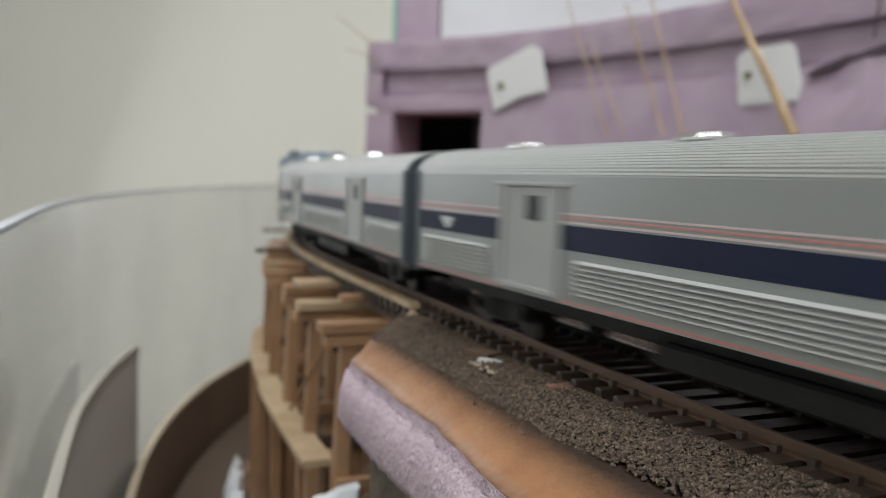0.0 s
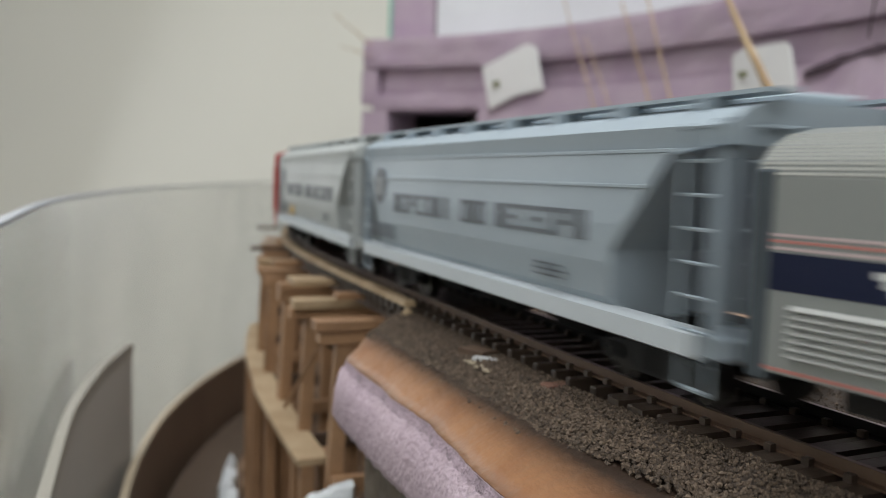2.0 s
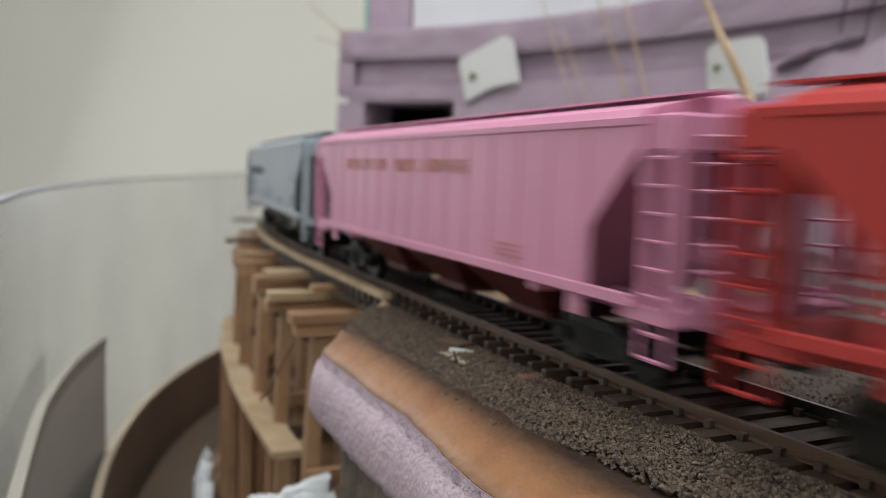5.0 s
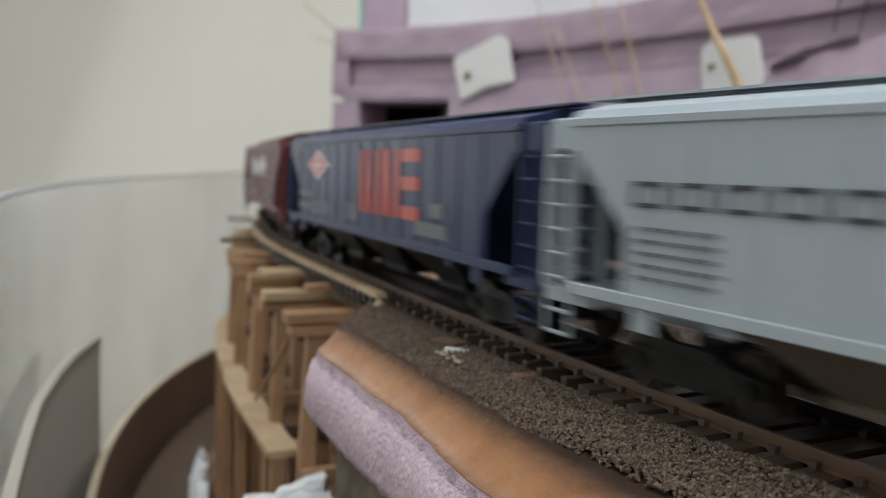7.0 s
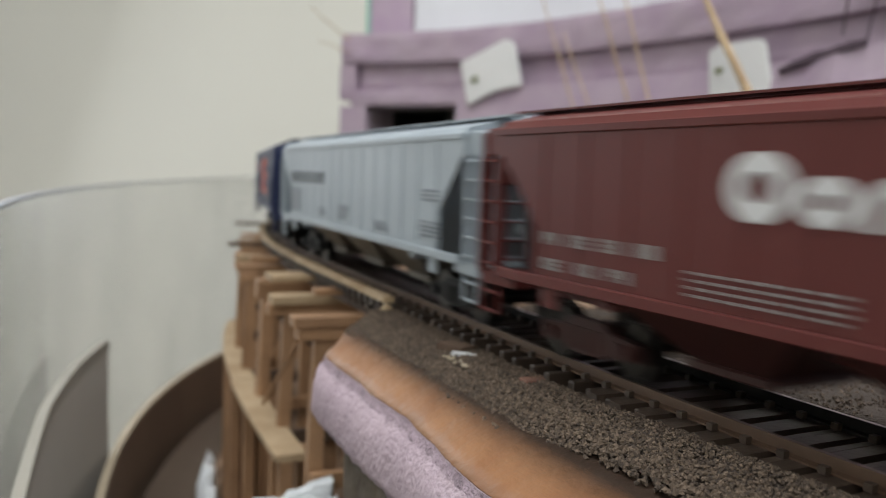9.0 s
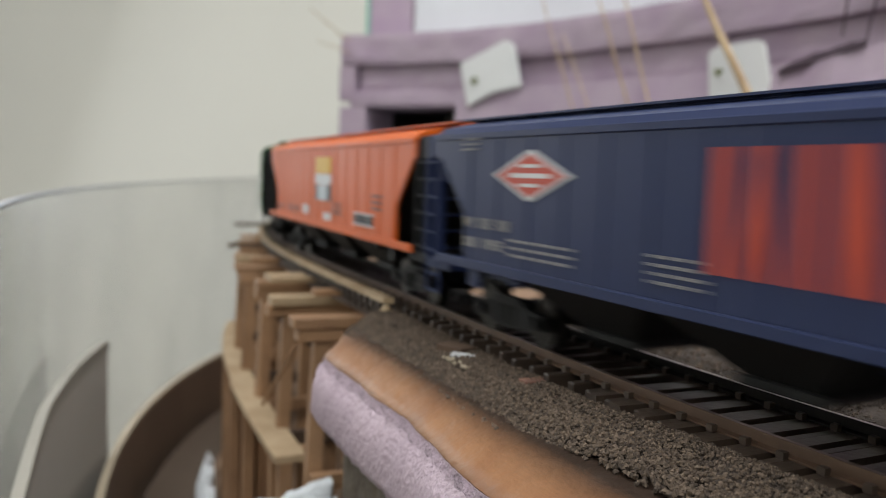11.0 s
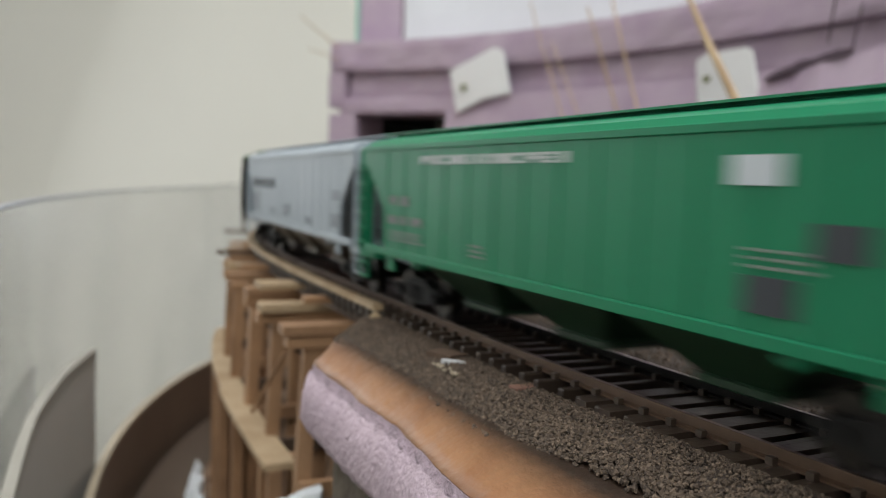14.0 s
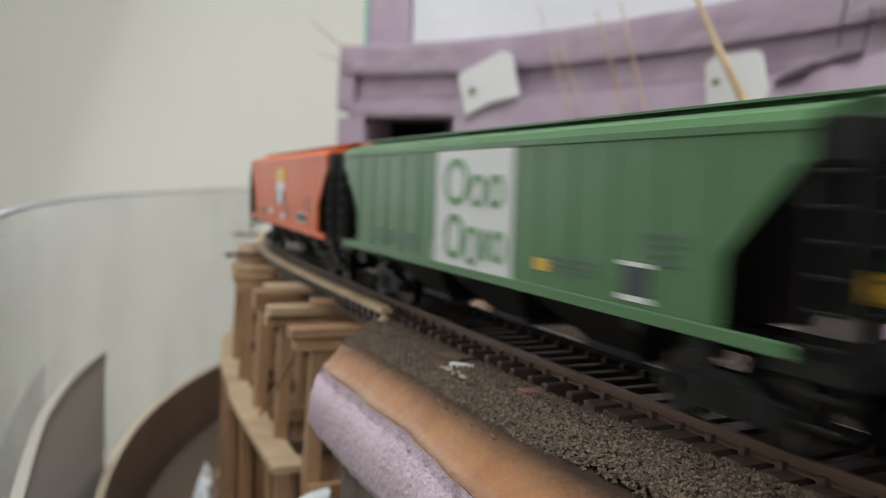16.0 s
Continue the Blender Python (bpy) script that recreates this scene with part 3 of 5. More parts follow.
# ---- trestle ----
def trestle():
    top = empty("timber_trestle", "curved stripwood trestle with tan posts and caps", "trestle bridge")
    rnd = random.Random(11)
    ss = spread(187, 690, 5)
    bm = bmesh.new()
    sweep(bm, [(13.2, -2.2), (16.2, -2.2), (16.2, -0.6), (13.2, -0.6)], ss)
    part("guard_timber", bm, WOODPALE, top, "pale guard timber along the tie ends")
    for off in (8.7, -8.7):
        bm = bmesh.new()
        sweep(bm, [(off - 2.6, -10.4), (off + 2.6, -10.4), (off + 2.6, -5.2), (off - 2.6, -5.2)], ss)
        part("stringer", bm, WOODDARK, top, "dark stained stringer beam")
    me = None
    for k in range(0, 86):
        s = 189 + k * 5.8
        if me is None:
            ob = part("bridge_tie", boxed(-1.3, 1.3, -15.8, 15.4, -5.2, -2.1, bevel=0.2), TIE, top)
            me = ob.data
        else:
            ob = new("bridge_tie", me)
            ob.parent = top
        p, h = along(s)
        ob.matrix_basis = Matrix.Translation(p * MM) @ Matrix.Rotation(h, 4, "Z")
    for s, o, w, mat in ((278, 29, 7.0, WOODPALE), (239, 22, 2.6, WOOD), (340, 26, 3.0, WOOD), (408, 32.3, 1.4, WOODDARK), (470, 27, 2.0, WOOD), (566, 48, 1.6, WOODDARK)):
        bm = boxed(-w, w, 6, o, -7.4, -5.3, bevel=0.2, m=on_track(s))
        part("outrigger_plank", bm, mat, top, "plank laid out past the tie ends")
    bents = (219, 262, 305, 349, 395, 442, 490, 540, 592, 645)
    for i, s in enumerate(bents):
        m = on_track(s) @ Matrix.Rotation(rnd.uniform(-0.05, 0.05), 4, "Z")
        zt = -10.4
        far = 32 if i < 2 else 29
        tilt = Matrix.Rotation(rnd.uniform(-0.06, 0.06), 4, "Z")
        part("cap_beam", boxed(-3.2, 3.4, -27, far, zt - 7.2, zt - 3.2, bevel=0.35, m=m), WOOD, top, "bare wooden cap beam")
        part("cap_plank", boxed(-4.0, 3.6, -26, far + rnd.uniform(-3, 2), zt - 3.2, zt, bevel=0.3, m=m @ tilt), WOODPALE if i % 3 == 1 else WOOD, top, "plank on top of the cap beam")
        for o, lean in ((24.5, 5.5), (9, 1.5), (-9, -1.5), (-23, -5)):
            bm = bmesh.new()
            geo = box(bm, -2.2, 2.2, o - 2.2, o + 2.2, -152, zt - 7.0, bevel=0)
            for v in geo:
                if v.co.z < -100:
                    v.co.y += lean
                v.co.x += rnd.uniform(-0.5, 0.5) + (rnd.uniform(-3, 3) if v.co.z < -100 else 0)
            bmesh.ops.transform(bm, matrix=m, verts=bm.verts[:])
            part("post", bm, WOOD, top)
        part("girt", boxed(-5.4, -2.8, -24, 28, -62, -57, bevel=0.2, m=m), WOODDARK if i % 2 else WOOD, top)
        bm = bmesh.new()
        rod(bm, m @ Vector((3.3, 26, -20)), m @ Vector((3.3, -18, -58)), 1.0, 4)
        part("sway_brace", bm, WOODDARK, top)
    bm = bmesh.new()
    sweep(bm, [(25, -58.6), (35, -58.6), (35, -56.4), (25, -56.4)], spread(231, 330, 6))
    part("walkway_board", bm, WOODPALE, top, "long pale board laid along the posts")
    bm = bmesh.new()
    sweep(bm, [(24.5, -58.6), (34, -58.6), (34, -56.4), (24.5, -56.4)], spread(331, 470, 6))
    part("walkway_board", bm, WOODPALE, top, "long pale board laid along the posts")
    for q in (233, 246, 300, 344, 372, 410, 455):
        m = on_track(q)
        part("lower_post", boxed(-2.1, 2.1, 29.5, 33.7, -152, -58.6, bevel=0.2, m=m), WOOD, top)
        part("lower_post", boxed(-2.1, 2.1, 21.5, 25.0, -152, -58.6, bevel=0.2, m=m), WOODDARK if q % 3 else WOOD, top)
    bm = bmesh.new()
    a, _ = along(222, 31, -19)
    b, _ = along(262, 33, -48)
    rod(bm, a, b, 0.7, 5)
    part("thin_brace", bm, WOOD, top, "thin slanting twig brace")


trestle()


def chips():
    p, h = along(130, 18.4, 0)
    tagged(obj("white_chip", boxed(-2.6, 2.6, -0.8, 0.8, -4.3, -3.6, m=Matrix.Translation(p) @ Matrix.Rotation(h + 0.75, 4, "Z")), WHITEINK),
           "small white styrene chip lying on the ballast", "plastic chip")
    p, h = along(136, 17.6, 0)
    tagged(obj("wood_shim", boxed(-4.0, 3.4, -2.2, 2.4, -4.2, -3.0, m=Matrix.Translation(p) @ Matrix.Rotation(h + 0.35, 4, "Z")), WOODDARK),
           "dark wooden shim lying by the tie ends", "shim")
    p, h = along(106.3, 14.6, 0)
    tagged(obj("wood_block", boxed(-1.4, 1.6, -2, 3.6, -5.6, -3.4, bevel=0.1, m=Matrix.Translation(p) @ Matrix.Rotation(h, 4, "Z")), REDWOOD),
           "small reddish brown wood block under a tie end", "wood block")

    # little wood nub where the guard timber ends
    p, h = along(184.5, 16.2, 0)
    bm = bmesh.new()
    bmesh.ops.create_icosphere(bm, subdivisions=2, radius=1.5, matrix=Matrix.Translation(p + Vector((0, 0, -3.6))))
    for v in bm.verts:
        v.co += Vector((noise.noise(v.co), noise.noise(v.co + Vector((4, 0, 0))), noise.noise(v.co + Vector((0, 4, 0))))) * 0.7
    tagged(obj("glue_lump", bm, WOODPALE), "small pale wood nub at the guard timber end", "glue lump")
    rnd = random.Random(21)
    for k in range(42):
        p, h = along(rnd.uniform(122, 134), rnd.uniform(18.6, 22), 0)
        q = rnd.uniform(0.5, 0.9)
        o = boxed(-0.45 * q, 0.45 * q, -0.35 * q, 0.35 * q, -0.2, 0.2, bevel=0.1, m=Matrix.Translation(p + Vector((0, 0, -4.7))) @ Matrix.Rotation(rnd.uniform(0, 6), 4, "Z"))
        tagged(obj("pale_stone", o, HARDEDGE), "single pale stone grain on the dark ballast", "stone", group="pale stones by the track")


chips()


# ---- foam hill with the portal ----
def curve_points(points, n):
    """A smooth line through a few plan points."""
    pts = [Vector(p) for p in points]
    pts = [pts[0] * 2 - pts[1]] + pts + [pts[-1] * 2 - pts[-2]]
    out = []
    for i in range(1, len(pts) - 2):
        for k in range(n):
            t = k / n
            a, b, c, d = pts[i - 1:i + 3]
            out.append(0.5 * ((2 * b) + (c - a) * t + (2 * a - 5 * b + 4 * c - d) * t * t + (3 * b - a - 3 * c + d) * t ** 3))
    return out + [pts[-2]]


FACE = [(-108, 860), (-20, 822), (57, 769), (128, 697), (190, 618), (250, 520), (300, 400), (330, 260)]


def board(name, line, z0, z1, thick, mat, label, lift=0.0, rough=1.6, parent=None, top_slope=0.0, batter=0.0):
    bm = bmesh.new()
    rings = []
    n = len(line)
    for i, p in enumerate(line):
        d = (line[min(n - 1, i + 1)] - line[max(0, i - 1)]).normalized()
        back = Vector((-d.y, d.x))
        front = p - back * lift
        ring = []
        levels = 5
        for k in range(levels + 1):
            z = z0 + (z1 + top_slope * i / n - z0) * k / levels
            q = Vector((front.x, front.y, z))
            w = noise.noise(q * 0.05) * rough + noise.noise(q * 0.21) * rough * 0.4
            edge = (0.8 if k in (0, levels) else 0) - batter * (1 - k / levels)
            ring.append(bm.verts.new((front.x + back.x * (w + edge), front.y + back.y * (w + edge), z + (noise.noise(q * 0.06) * 0.8 if k else 0))))
        for z in (z1, z0):
            q = p + back * thick
            ring.append(bm.verts.new((q.x, q.y, z)))
        rings.append(ring)
    m = len(rings[0])
    fs = [bm.faces.new((a[i], a[(i + 1) % m], b[(i + 1) % m], b[i])) for a, b in zip(rings, rings[1:]) for i in range(m)]
    fs += [bm.faces.new(rings[0]), bm.faces.new(rings[-1])]
    bmesh.ops.recalc_face_normals(bm, faces=fs)
    ob = obj(name, bm, mat, parent)
    return ob if parent else tagged(ob, label, "foam board")


def foam_hill():
    face = curve_points(FACE, 10)
    n = len(face)
    board("foam_board", face, 139, 168, 60, FOAM, "long curved lilac foam board on top of the hill", lift=3)
    board("foam_board", [p for p in face if p.x > -92], 114, 138.4, 55, FOAM, "lilac foam board above the tunnel mouth", lift=-5)
    board("foam_board", [p for p in face if -108 < p.x < 12], 98, 113.4, 58, FOAM, "thin lilac foam strip over the tunnel mouth", lift=1)
    board("foam_board", [p for p in face if p.x > 9], -10, 113, 60, FOAM, "tall lilac foam board beside the tunnel mouth", lift=8, batter=14)
    board("foam_lump", [p for p in face if p.x > 216], 30, 106, 50, FOAM, "rough carved lilac foam lump below the dark crack", lift=11, rough=3.0, top_slope=46, batter=16)
    post = [Vector((-110, 861)), Vector((-104, 858.5)), Vector((-98, 856)), Vector((-93.5, 854))]
    board("foam_post", post, 103.6, 138.6, 60, FOAM, "narrow lilac foam upright at the tunnel corner", lift=2, rough=0.4)
    post = [Vector((-110, 861)), Vector((-101, 857)), Vector((-92, 853)), Vector((-83, 849))]
    board("foam_post", post, -30, 97.4, 60, FOAM, "narrow lilac foam upright beside the tunnel mouth", lift=1, rough=0.5)
    # added tunnel liner: the tunnel's darkness put into its near-black colour
    bm = bmesh.new()
    ss = spread(858, 1300, 12)
    for prof in ([(44, -24), (48, -24), (48, 101), (44, 101)], [(-48, -24), (-44, -24), (-44, 101), (-48, 101)], [(-48, 101), (48, 101), (48, 105), (-48, 105)]):
        sweep(bm, prof, ss)
    tagged(obj("tunnel_liner", bm, DARKHOLE), "added black liner that darkens the tunnel mouth", "tunnel liner", kind="structure")
    # terrace nearer to the line
    bm = bmesh.new()
    prof = [(-70, -30), (-70, -9), (-84, -8), (-92, 2), (-96, 18), (-108, 24), (-140, 28), (-170, 32), (-215, 34), (-215, -30)]
    sweep(bm, prof, spread(-140, 118, 7), jitter=5)
    tagged(obj("foam_terrace", bm, FOAM), "rough carved lilac foam terrace behind the track", "foam terrace")

    # dark strips on the face: crevice shade put into colour, the third a drip
    for line, z0, z1, wdt in (([(212, 559), (228, 536), (243, 508)], 105, 117, 5.5), ([(243, 508), (244, 506), (245.5, 504)], 117, 143, 6.0), ([(234.5, 521), (235.3, 520), (236, 518)], 124, 152, 5.0)):
        bm = bmesh.new()
        pts = curve_points(line, 6)
        rows = []
        for i, p in enumerate(pts):
            u = i / (len(pts) - 1)
            z = z0 + (z1 - z0) * u
            k = wdt * (0.55 + 0.45 * math.sin(u * 3.1) + 0.3 * noise.noise(Vector((u * 4, z, 1))))
            d = Vector((-0.55, -0.83))
            q = p + d * 1.2
            rows.append([bm.verts.new((q.x, q.y, z)), bm.verts.new((q.x + 0.5 * k * 0.5, q.y - 0.83 * 0.5 * k * 0, z + k)), bm.verts.new((p.x - d.x * 6, p.y - d.y * 6, z + k)), bm.verts.new((p.x - d.x * 6, p.y - d.y * 6, z))])
        fs = [bm.faces.new((a[i], a[(i + 1) % 4], b[(i + 1) % 4], b[i])) for a, b in zip(rows, rows[1:]) for i in range(4)] + [bm.faces.new(rows[0]), bm.faces.new(rows[-1])]
        bmesh.ops.recalc_face_normals(bm, faces=fs)
        tagged(obj("foam_crack", bm, FOAMDARK), "dark strip laid over the lilac foam for crack shade and drip", "crack")


foam_hill()


def upper_sheets():
    """What stands on the hill behind its upper edge."""
    line = [Vector((-38, 880)), Vector((40, 846)), Vector((110, 790)), Vector((170, 725)), Vector((215, 660))]
    ob = board("white_foam_sheet", curve_points(line, 5), 168, 330, 12, WHITEFOAM, "white foam sheet standing on the lilac hill", lift=0, rough=1.0)
    ob["category"] = "foam sheet"
    bm = boxed(-84, -40, 880, 930, 168, 330, bevel=2)
    tagged(obj("foam_block", bm, FOAM), "lilac foam block standing on the hill", "foam block")
    tagged(obj("tape_strip", boxed(-87.5, -84, 882, 928, 168, 330), TEAL), "teal tape strip along the foam block", "tape")


upper_sheets()


def tag(corners, spot, label):
    """A white sticker sheet pinned to the foam, with a small olive mark."""
    n = (Vector(corners[1]) - Vector(corners[0])).cross(Vector(corners[3]) - Vector(corners[0])).normalized()
    bm = bmesh.new()
    lo = [bm.verts.new(Vector(c)) for c in corners]
    hi = [bm.verts.new(Vector(c) + n * 2.0) for c in corners]
    k = len(corners)
    fs = [bm.faces.new(lo), bm.faces.new(hi)] + [bm.faces.new((lo[i], lo[(i + 1) % k], hi[(i + 1) % k], hi[i])) for i in range(k)]
    bmesh.ops.recalc_face_normals(bm, faces=fs)
    bmesh.ops.bevel(bm, geom=[e for e in bm.edges], offset=1.2, segments=2, affect="EDGES")
    ob = tagged(obj("foam_label", bm, CARD), label, "label")
    c, r = Vector(spot[:3]), spot[3]
    bm = bmesh.new()
    if n.y > 0:
        n = -n
    bmesh.ops.create_circle(bm, cap_ends=True, segments=8, radius=r, matrix=Matrix.Translation(c) @ n.to_track_quat("Z", "Y").to_matrix().to_4x4())
    bmesh.ops.solidify(bm, geom=bm.faces[:], thickness=0.6)
    part("printed_mark", bm, OLIVE, ob, "small dark olive print")


def thing_rods(name, lines, mat, label, category):
    for p, q, r0, r1 in lines:
        bm = bmesh.new()
        p, q = Vector(p), Vector(q)
        turn = (q - p).to_track_quat("Z", "Y").to_matrix()
        rings = []
        for k in range(9):
            u = k / 8
            c = p.lerp(q, u) + Vector((noise.noise(p * 0.1 + Vector((u * 3, 0, 0))), 0, noise.noise(p * 0.1 + Vector((0, u * 3, 4))))) * min(r0, 1.2) * 1.2
            r = (r0 + (r1 - r0) * u) * (1 + 0.15 * noise.noise(Vector((u * 9, p.x, 0))))
            rings.append([bm.verts.new(c + turn @ Vector((math.cos(w * 0.7854) * r, math.sin(w * 0.7854) * r, 0))) for w in range(8)])
        for a, b in zip(rings, rings[1:]):
            for i in range(8):
                bm.faces.new((a[i], a[(i + 1) % 8], b[(i + 1) % 8], b[i]))
        bm.faces.new(rings[0]), bm.faces.new(rings[-1])
        bmesh.ops.recalc_face_normals(bm, faces=bm.faces[:])
        tagged(obj(name, bm, mat), label, category, group="dry stalks on the hill")


tag([(8, 788, 134.6), (47, 761, 153.3), (55, 754.5, 149), (62, 747, 111.5), (39, 766, 107.7), (16, 783, 95.6)], (21.5, 777.5, 118.6, 3.6), "white foam label with a dark print, pinned to the hill")
tag([(181, 610, 124.7), (186, 604, 128.7), (204, 574, 129.6), (207, 570, 126.2), (211.5, 562, 90), (183.4, 608, 90)], (187, 601.5, 111.9, 3.8), "white foam label with a dark print, pinned to the hill")
thing_rods("dry_stalk", [((201, 545, 66), (160, 605, 190), 3.6, 1.3)], STICK, "thick pale dry stalk leaning in the foam", "stalk")
thing_rods("dry_stalk", [((140, 640, 70), (113, 672, 172), 1.0, 0.7), ((150, 625, 70), (128, 655, 176), 1.0, 0.7), ((104, 680, 70), (72, 710, 182), 0.8, 0.5),
                         ((116, 668, 70), (90, 700, 150), 0.7, 0.5)], STICK, "thin dry stalk stuck in the foam", "stalk")
thing_rods("dry_twig", [((-100, 845, 160), (-140, 850, 192), 0.8, 0.4), ((-100, 845, 150), (-132, 850, 160), 0.7, 0.3)], STICK, "thin dry twig poking from the foam corner", "twig")


# ---- the train: local x towards the rear, local y towards the open side ----
Y0 = 18.8

def truck(car, x, colour=None):
    bm = bmesh.new()
    box(bm, x - 3.0, x + 3.0, -10.5, 10.5, 4.6, 7.6, bevel=0.4)
    box(bm, x - 1.2, x + 1.2, -3, 3, 7.6, 10.5)
    tr = part("truck", bm, BLACK, car, "black freight truck")
    for y in (10.6, -10.6):
        bm = bmesh.new()
        o = [(x - 13, 3.6), (x - 13, 6.4), (x - 7, 7.0), (x - 4, 8.6), (x + 4, 8.6), (x + 7, 7.0), (x + 13, 6.4), (x + 13, 3.6), (x + 8, 3.8), (x + 4, 2.6), (x - 4, 2.6), (x - 8, 3.8)]
        prism(bm, o, y - 0.9, y + 0.9, "y")
        for dx in (-10, 10):
            cap = bmesh.new()
            bmesh.ops.create_cone(cap, cap_ends=True, segments=10, radius1=1.5, radius2=1.2, depth=1.6,
                                  matrix=Matrix.Translation((x + dx, y + (1.2 if y > 0 else -1.2), 4.9)) @ Matrix.Rotation(math.pi / 2, 4, "X"))
            part("bearing_cap", cap, colour or BLACK, tr)
        for dx in (-2.4, 0, 2.4):
            spring = bmesh.new()
            rod(spring, (x + dx, y + (0.5 if y > 0 else -0.5), 3.2), (x + dx, y + (0.5 if y > 0 else -0.5), 7.0), 0.9, 6)
            part("spring", spring, colour or BLACK, tr)
        part("sideframe", bm, colour or BLACK, tr)
    for dx in (-10, 10):
        bm = bmesh.new()
        for y in (8.3, -8.3):
            turn = Matrix.Translation((x + dx, y, 4.8)) @ Matrix.Rotation(math.pi / 2, 4, "X")
            bmesh.ops.create_cone(bm, cap_ends=True, segments=20, radius1=4.8, radius2=4.75, depth=2.0, matrix=turn)
            bmesh.ops.create_cone(bm, cap_ends=True, segments=20, radius1=5.4, radius2=5.4, depth=0.5,
                                  matrix=Matrix.Translation((0, -1.1 if y > 0 else 1.1, 0)) @ turn)
        rod(bm, (x + dx, -8, 4.8), (x + dx, 8, 4.8), 0.9, 8)
        part("wheelset", bm, WHEEL, tr, "worn metal wheels on an axle")


def coupler(car, x, way):
    bm = bmesh.new()
    box(bm, min(x, x + way * 6), max(x, x + way * 6), -1.3, 1.3, 7.2, 9.4, bevel=0.2)
    box(bm, min(x + way * 3.5, x + way * 6.4), max(x + way * 3.5, x + way * 6.4), -2.4, 1.2, 6.9, 9.7, bevel=0.4)
    part("coupler", bm, BLACK, car, "black knuckle coupler")


def side_marks(car, items, y):
    """Flat printed patches on the open side: name, material, label, boxes of x0, x1, z0, z1."""
    for name, mat, label, boxes in items:
        bm = bmesh.new()
        for a, b, c, d in boxes:
            if y >= Y0:
                a, b = a - 5.5, b - 5.5
            box(bm, min(a, b), max(a, b), y - 0.4, y + 0.07, min(c, d), max(c, d))
        ob = part(name, bm, mat, car, label)
        if name in ("data_print", "panel_frame", "data_panel"):
            ob["kind"] = "stuff"


def small_print(x0, x1, z0, z1, lines, seed=0):
    """Rows of small bars, each broken into words."""
    rnd = random.Random(seed)
    out = []
    hgt = (z1 - z0) / lines
    for k in range(lines):
        x = max(x0, x1)
        lo = min(x0, x1)
        zb = z1 - hgt * (k + 0.7)
        while x > lo + 0.8:
            w = min(rnd.uniform(0.7, 2.2), x - lo)
            out.append((x - w, x, zb, zb + hgt * 0.34))
            x -= w + rnd.uniform(0.7, 1.5)
    return out


def block_letters(x_start, width, z0, z1, kinds, gap=0.22, stroke=0.24):
    """Plain letter-sized shapes standing side by side, from x_start towards the front."""
    n = len(kinds)
    w = width / n
    out = []
    for i, k in enumerate(kinds):
        a = x_start - i * w
        b = a - w * (1 - gap)
        s = max(0.5, abs(a - b) * stroke)
        t = max(0.45, (z1 - z0) * 0.18)
        if k == "o":
            out += [(a, a - s, z0, z1), (b + s, b, z0, z1), (a, b, z1 - t, z1), (a, b, z0, z0 + t)]
        elif k == "c":
            out += [(a, a - s, z0, z1), (a, b, z1 - t, z1), (a, b, z0, z0 + t)]
        elif k == "p":
            out += [(a, a - s, z0, z1), (a, b, z1 - t, z1), (b + s, b, (z0 + z1) / 2, z1), (a, b, (z0 + z1) / 2 - t / 2, (z0 + z1) / 2 + t / 2)]
        elif k == "n":
            out += [(a, a - s, z0, z1), (b + s, b, z0, z1), ((a + b) / 2 + s * 0.6, (a + b) / 2 - s * 0.6, z0, z1)]
        elif k == "i":
            out += [((a + b) / 2 + s, (a + b) / 2 - s, z0, z1)]
        elif k == "e":
            out += [(a, a - s, z0, z1), (a, b, z1 - t, z1), (a, b, z0, z0 + t), (a, b + s / 2, (z0 + z1) / 2 - t / 2, (z0 + z1) / 2 + t / 2)]
    return out


def ring(bm, cx, cz, rx, rz, wide, y, a0=0, a1=360):
    """A flat elliptical ring or arc on the open side."""
    n = 22
    full = a1 - a0 >= 360
    rows = []
    for k in range(n if full else n + 1):
        w = math.radians(a0 + (a1 - a0) * k / n)
        row = []
        for d in (0, wide):
            for yy in (y - 0.3, y + 0.2):
                row.append(bm.verts.new((cx - math.cos(w) * (rx - d), yy, cz + math.sin(w) * (rz - d))))
        rows.append(row)
    pairs = list(zip(rows, rows[1:])) + ([(rows[-1], rows[0])] if full else [])
    fs = [bm.faces.new((a[i], a[j], b[j], b[i])) for a, b in pairs for i, j in ((0, 1), (1, 3), (3, 2), (2, 0))]
    if not full:
        fs += [bm.faces.new([r[i] for i in (0, 1, 3, 2)]) for r in (rows[0], rows[-1])]
    bmesh.ops.recalc_face_normals(bm, faces=fs)


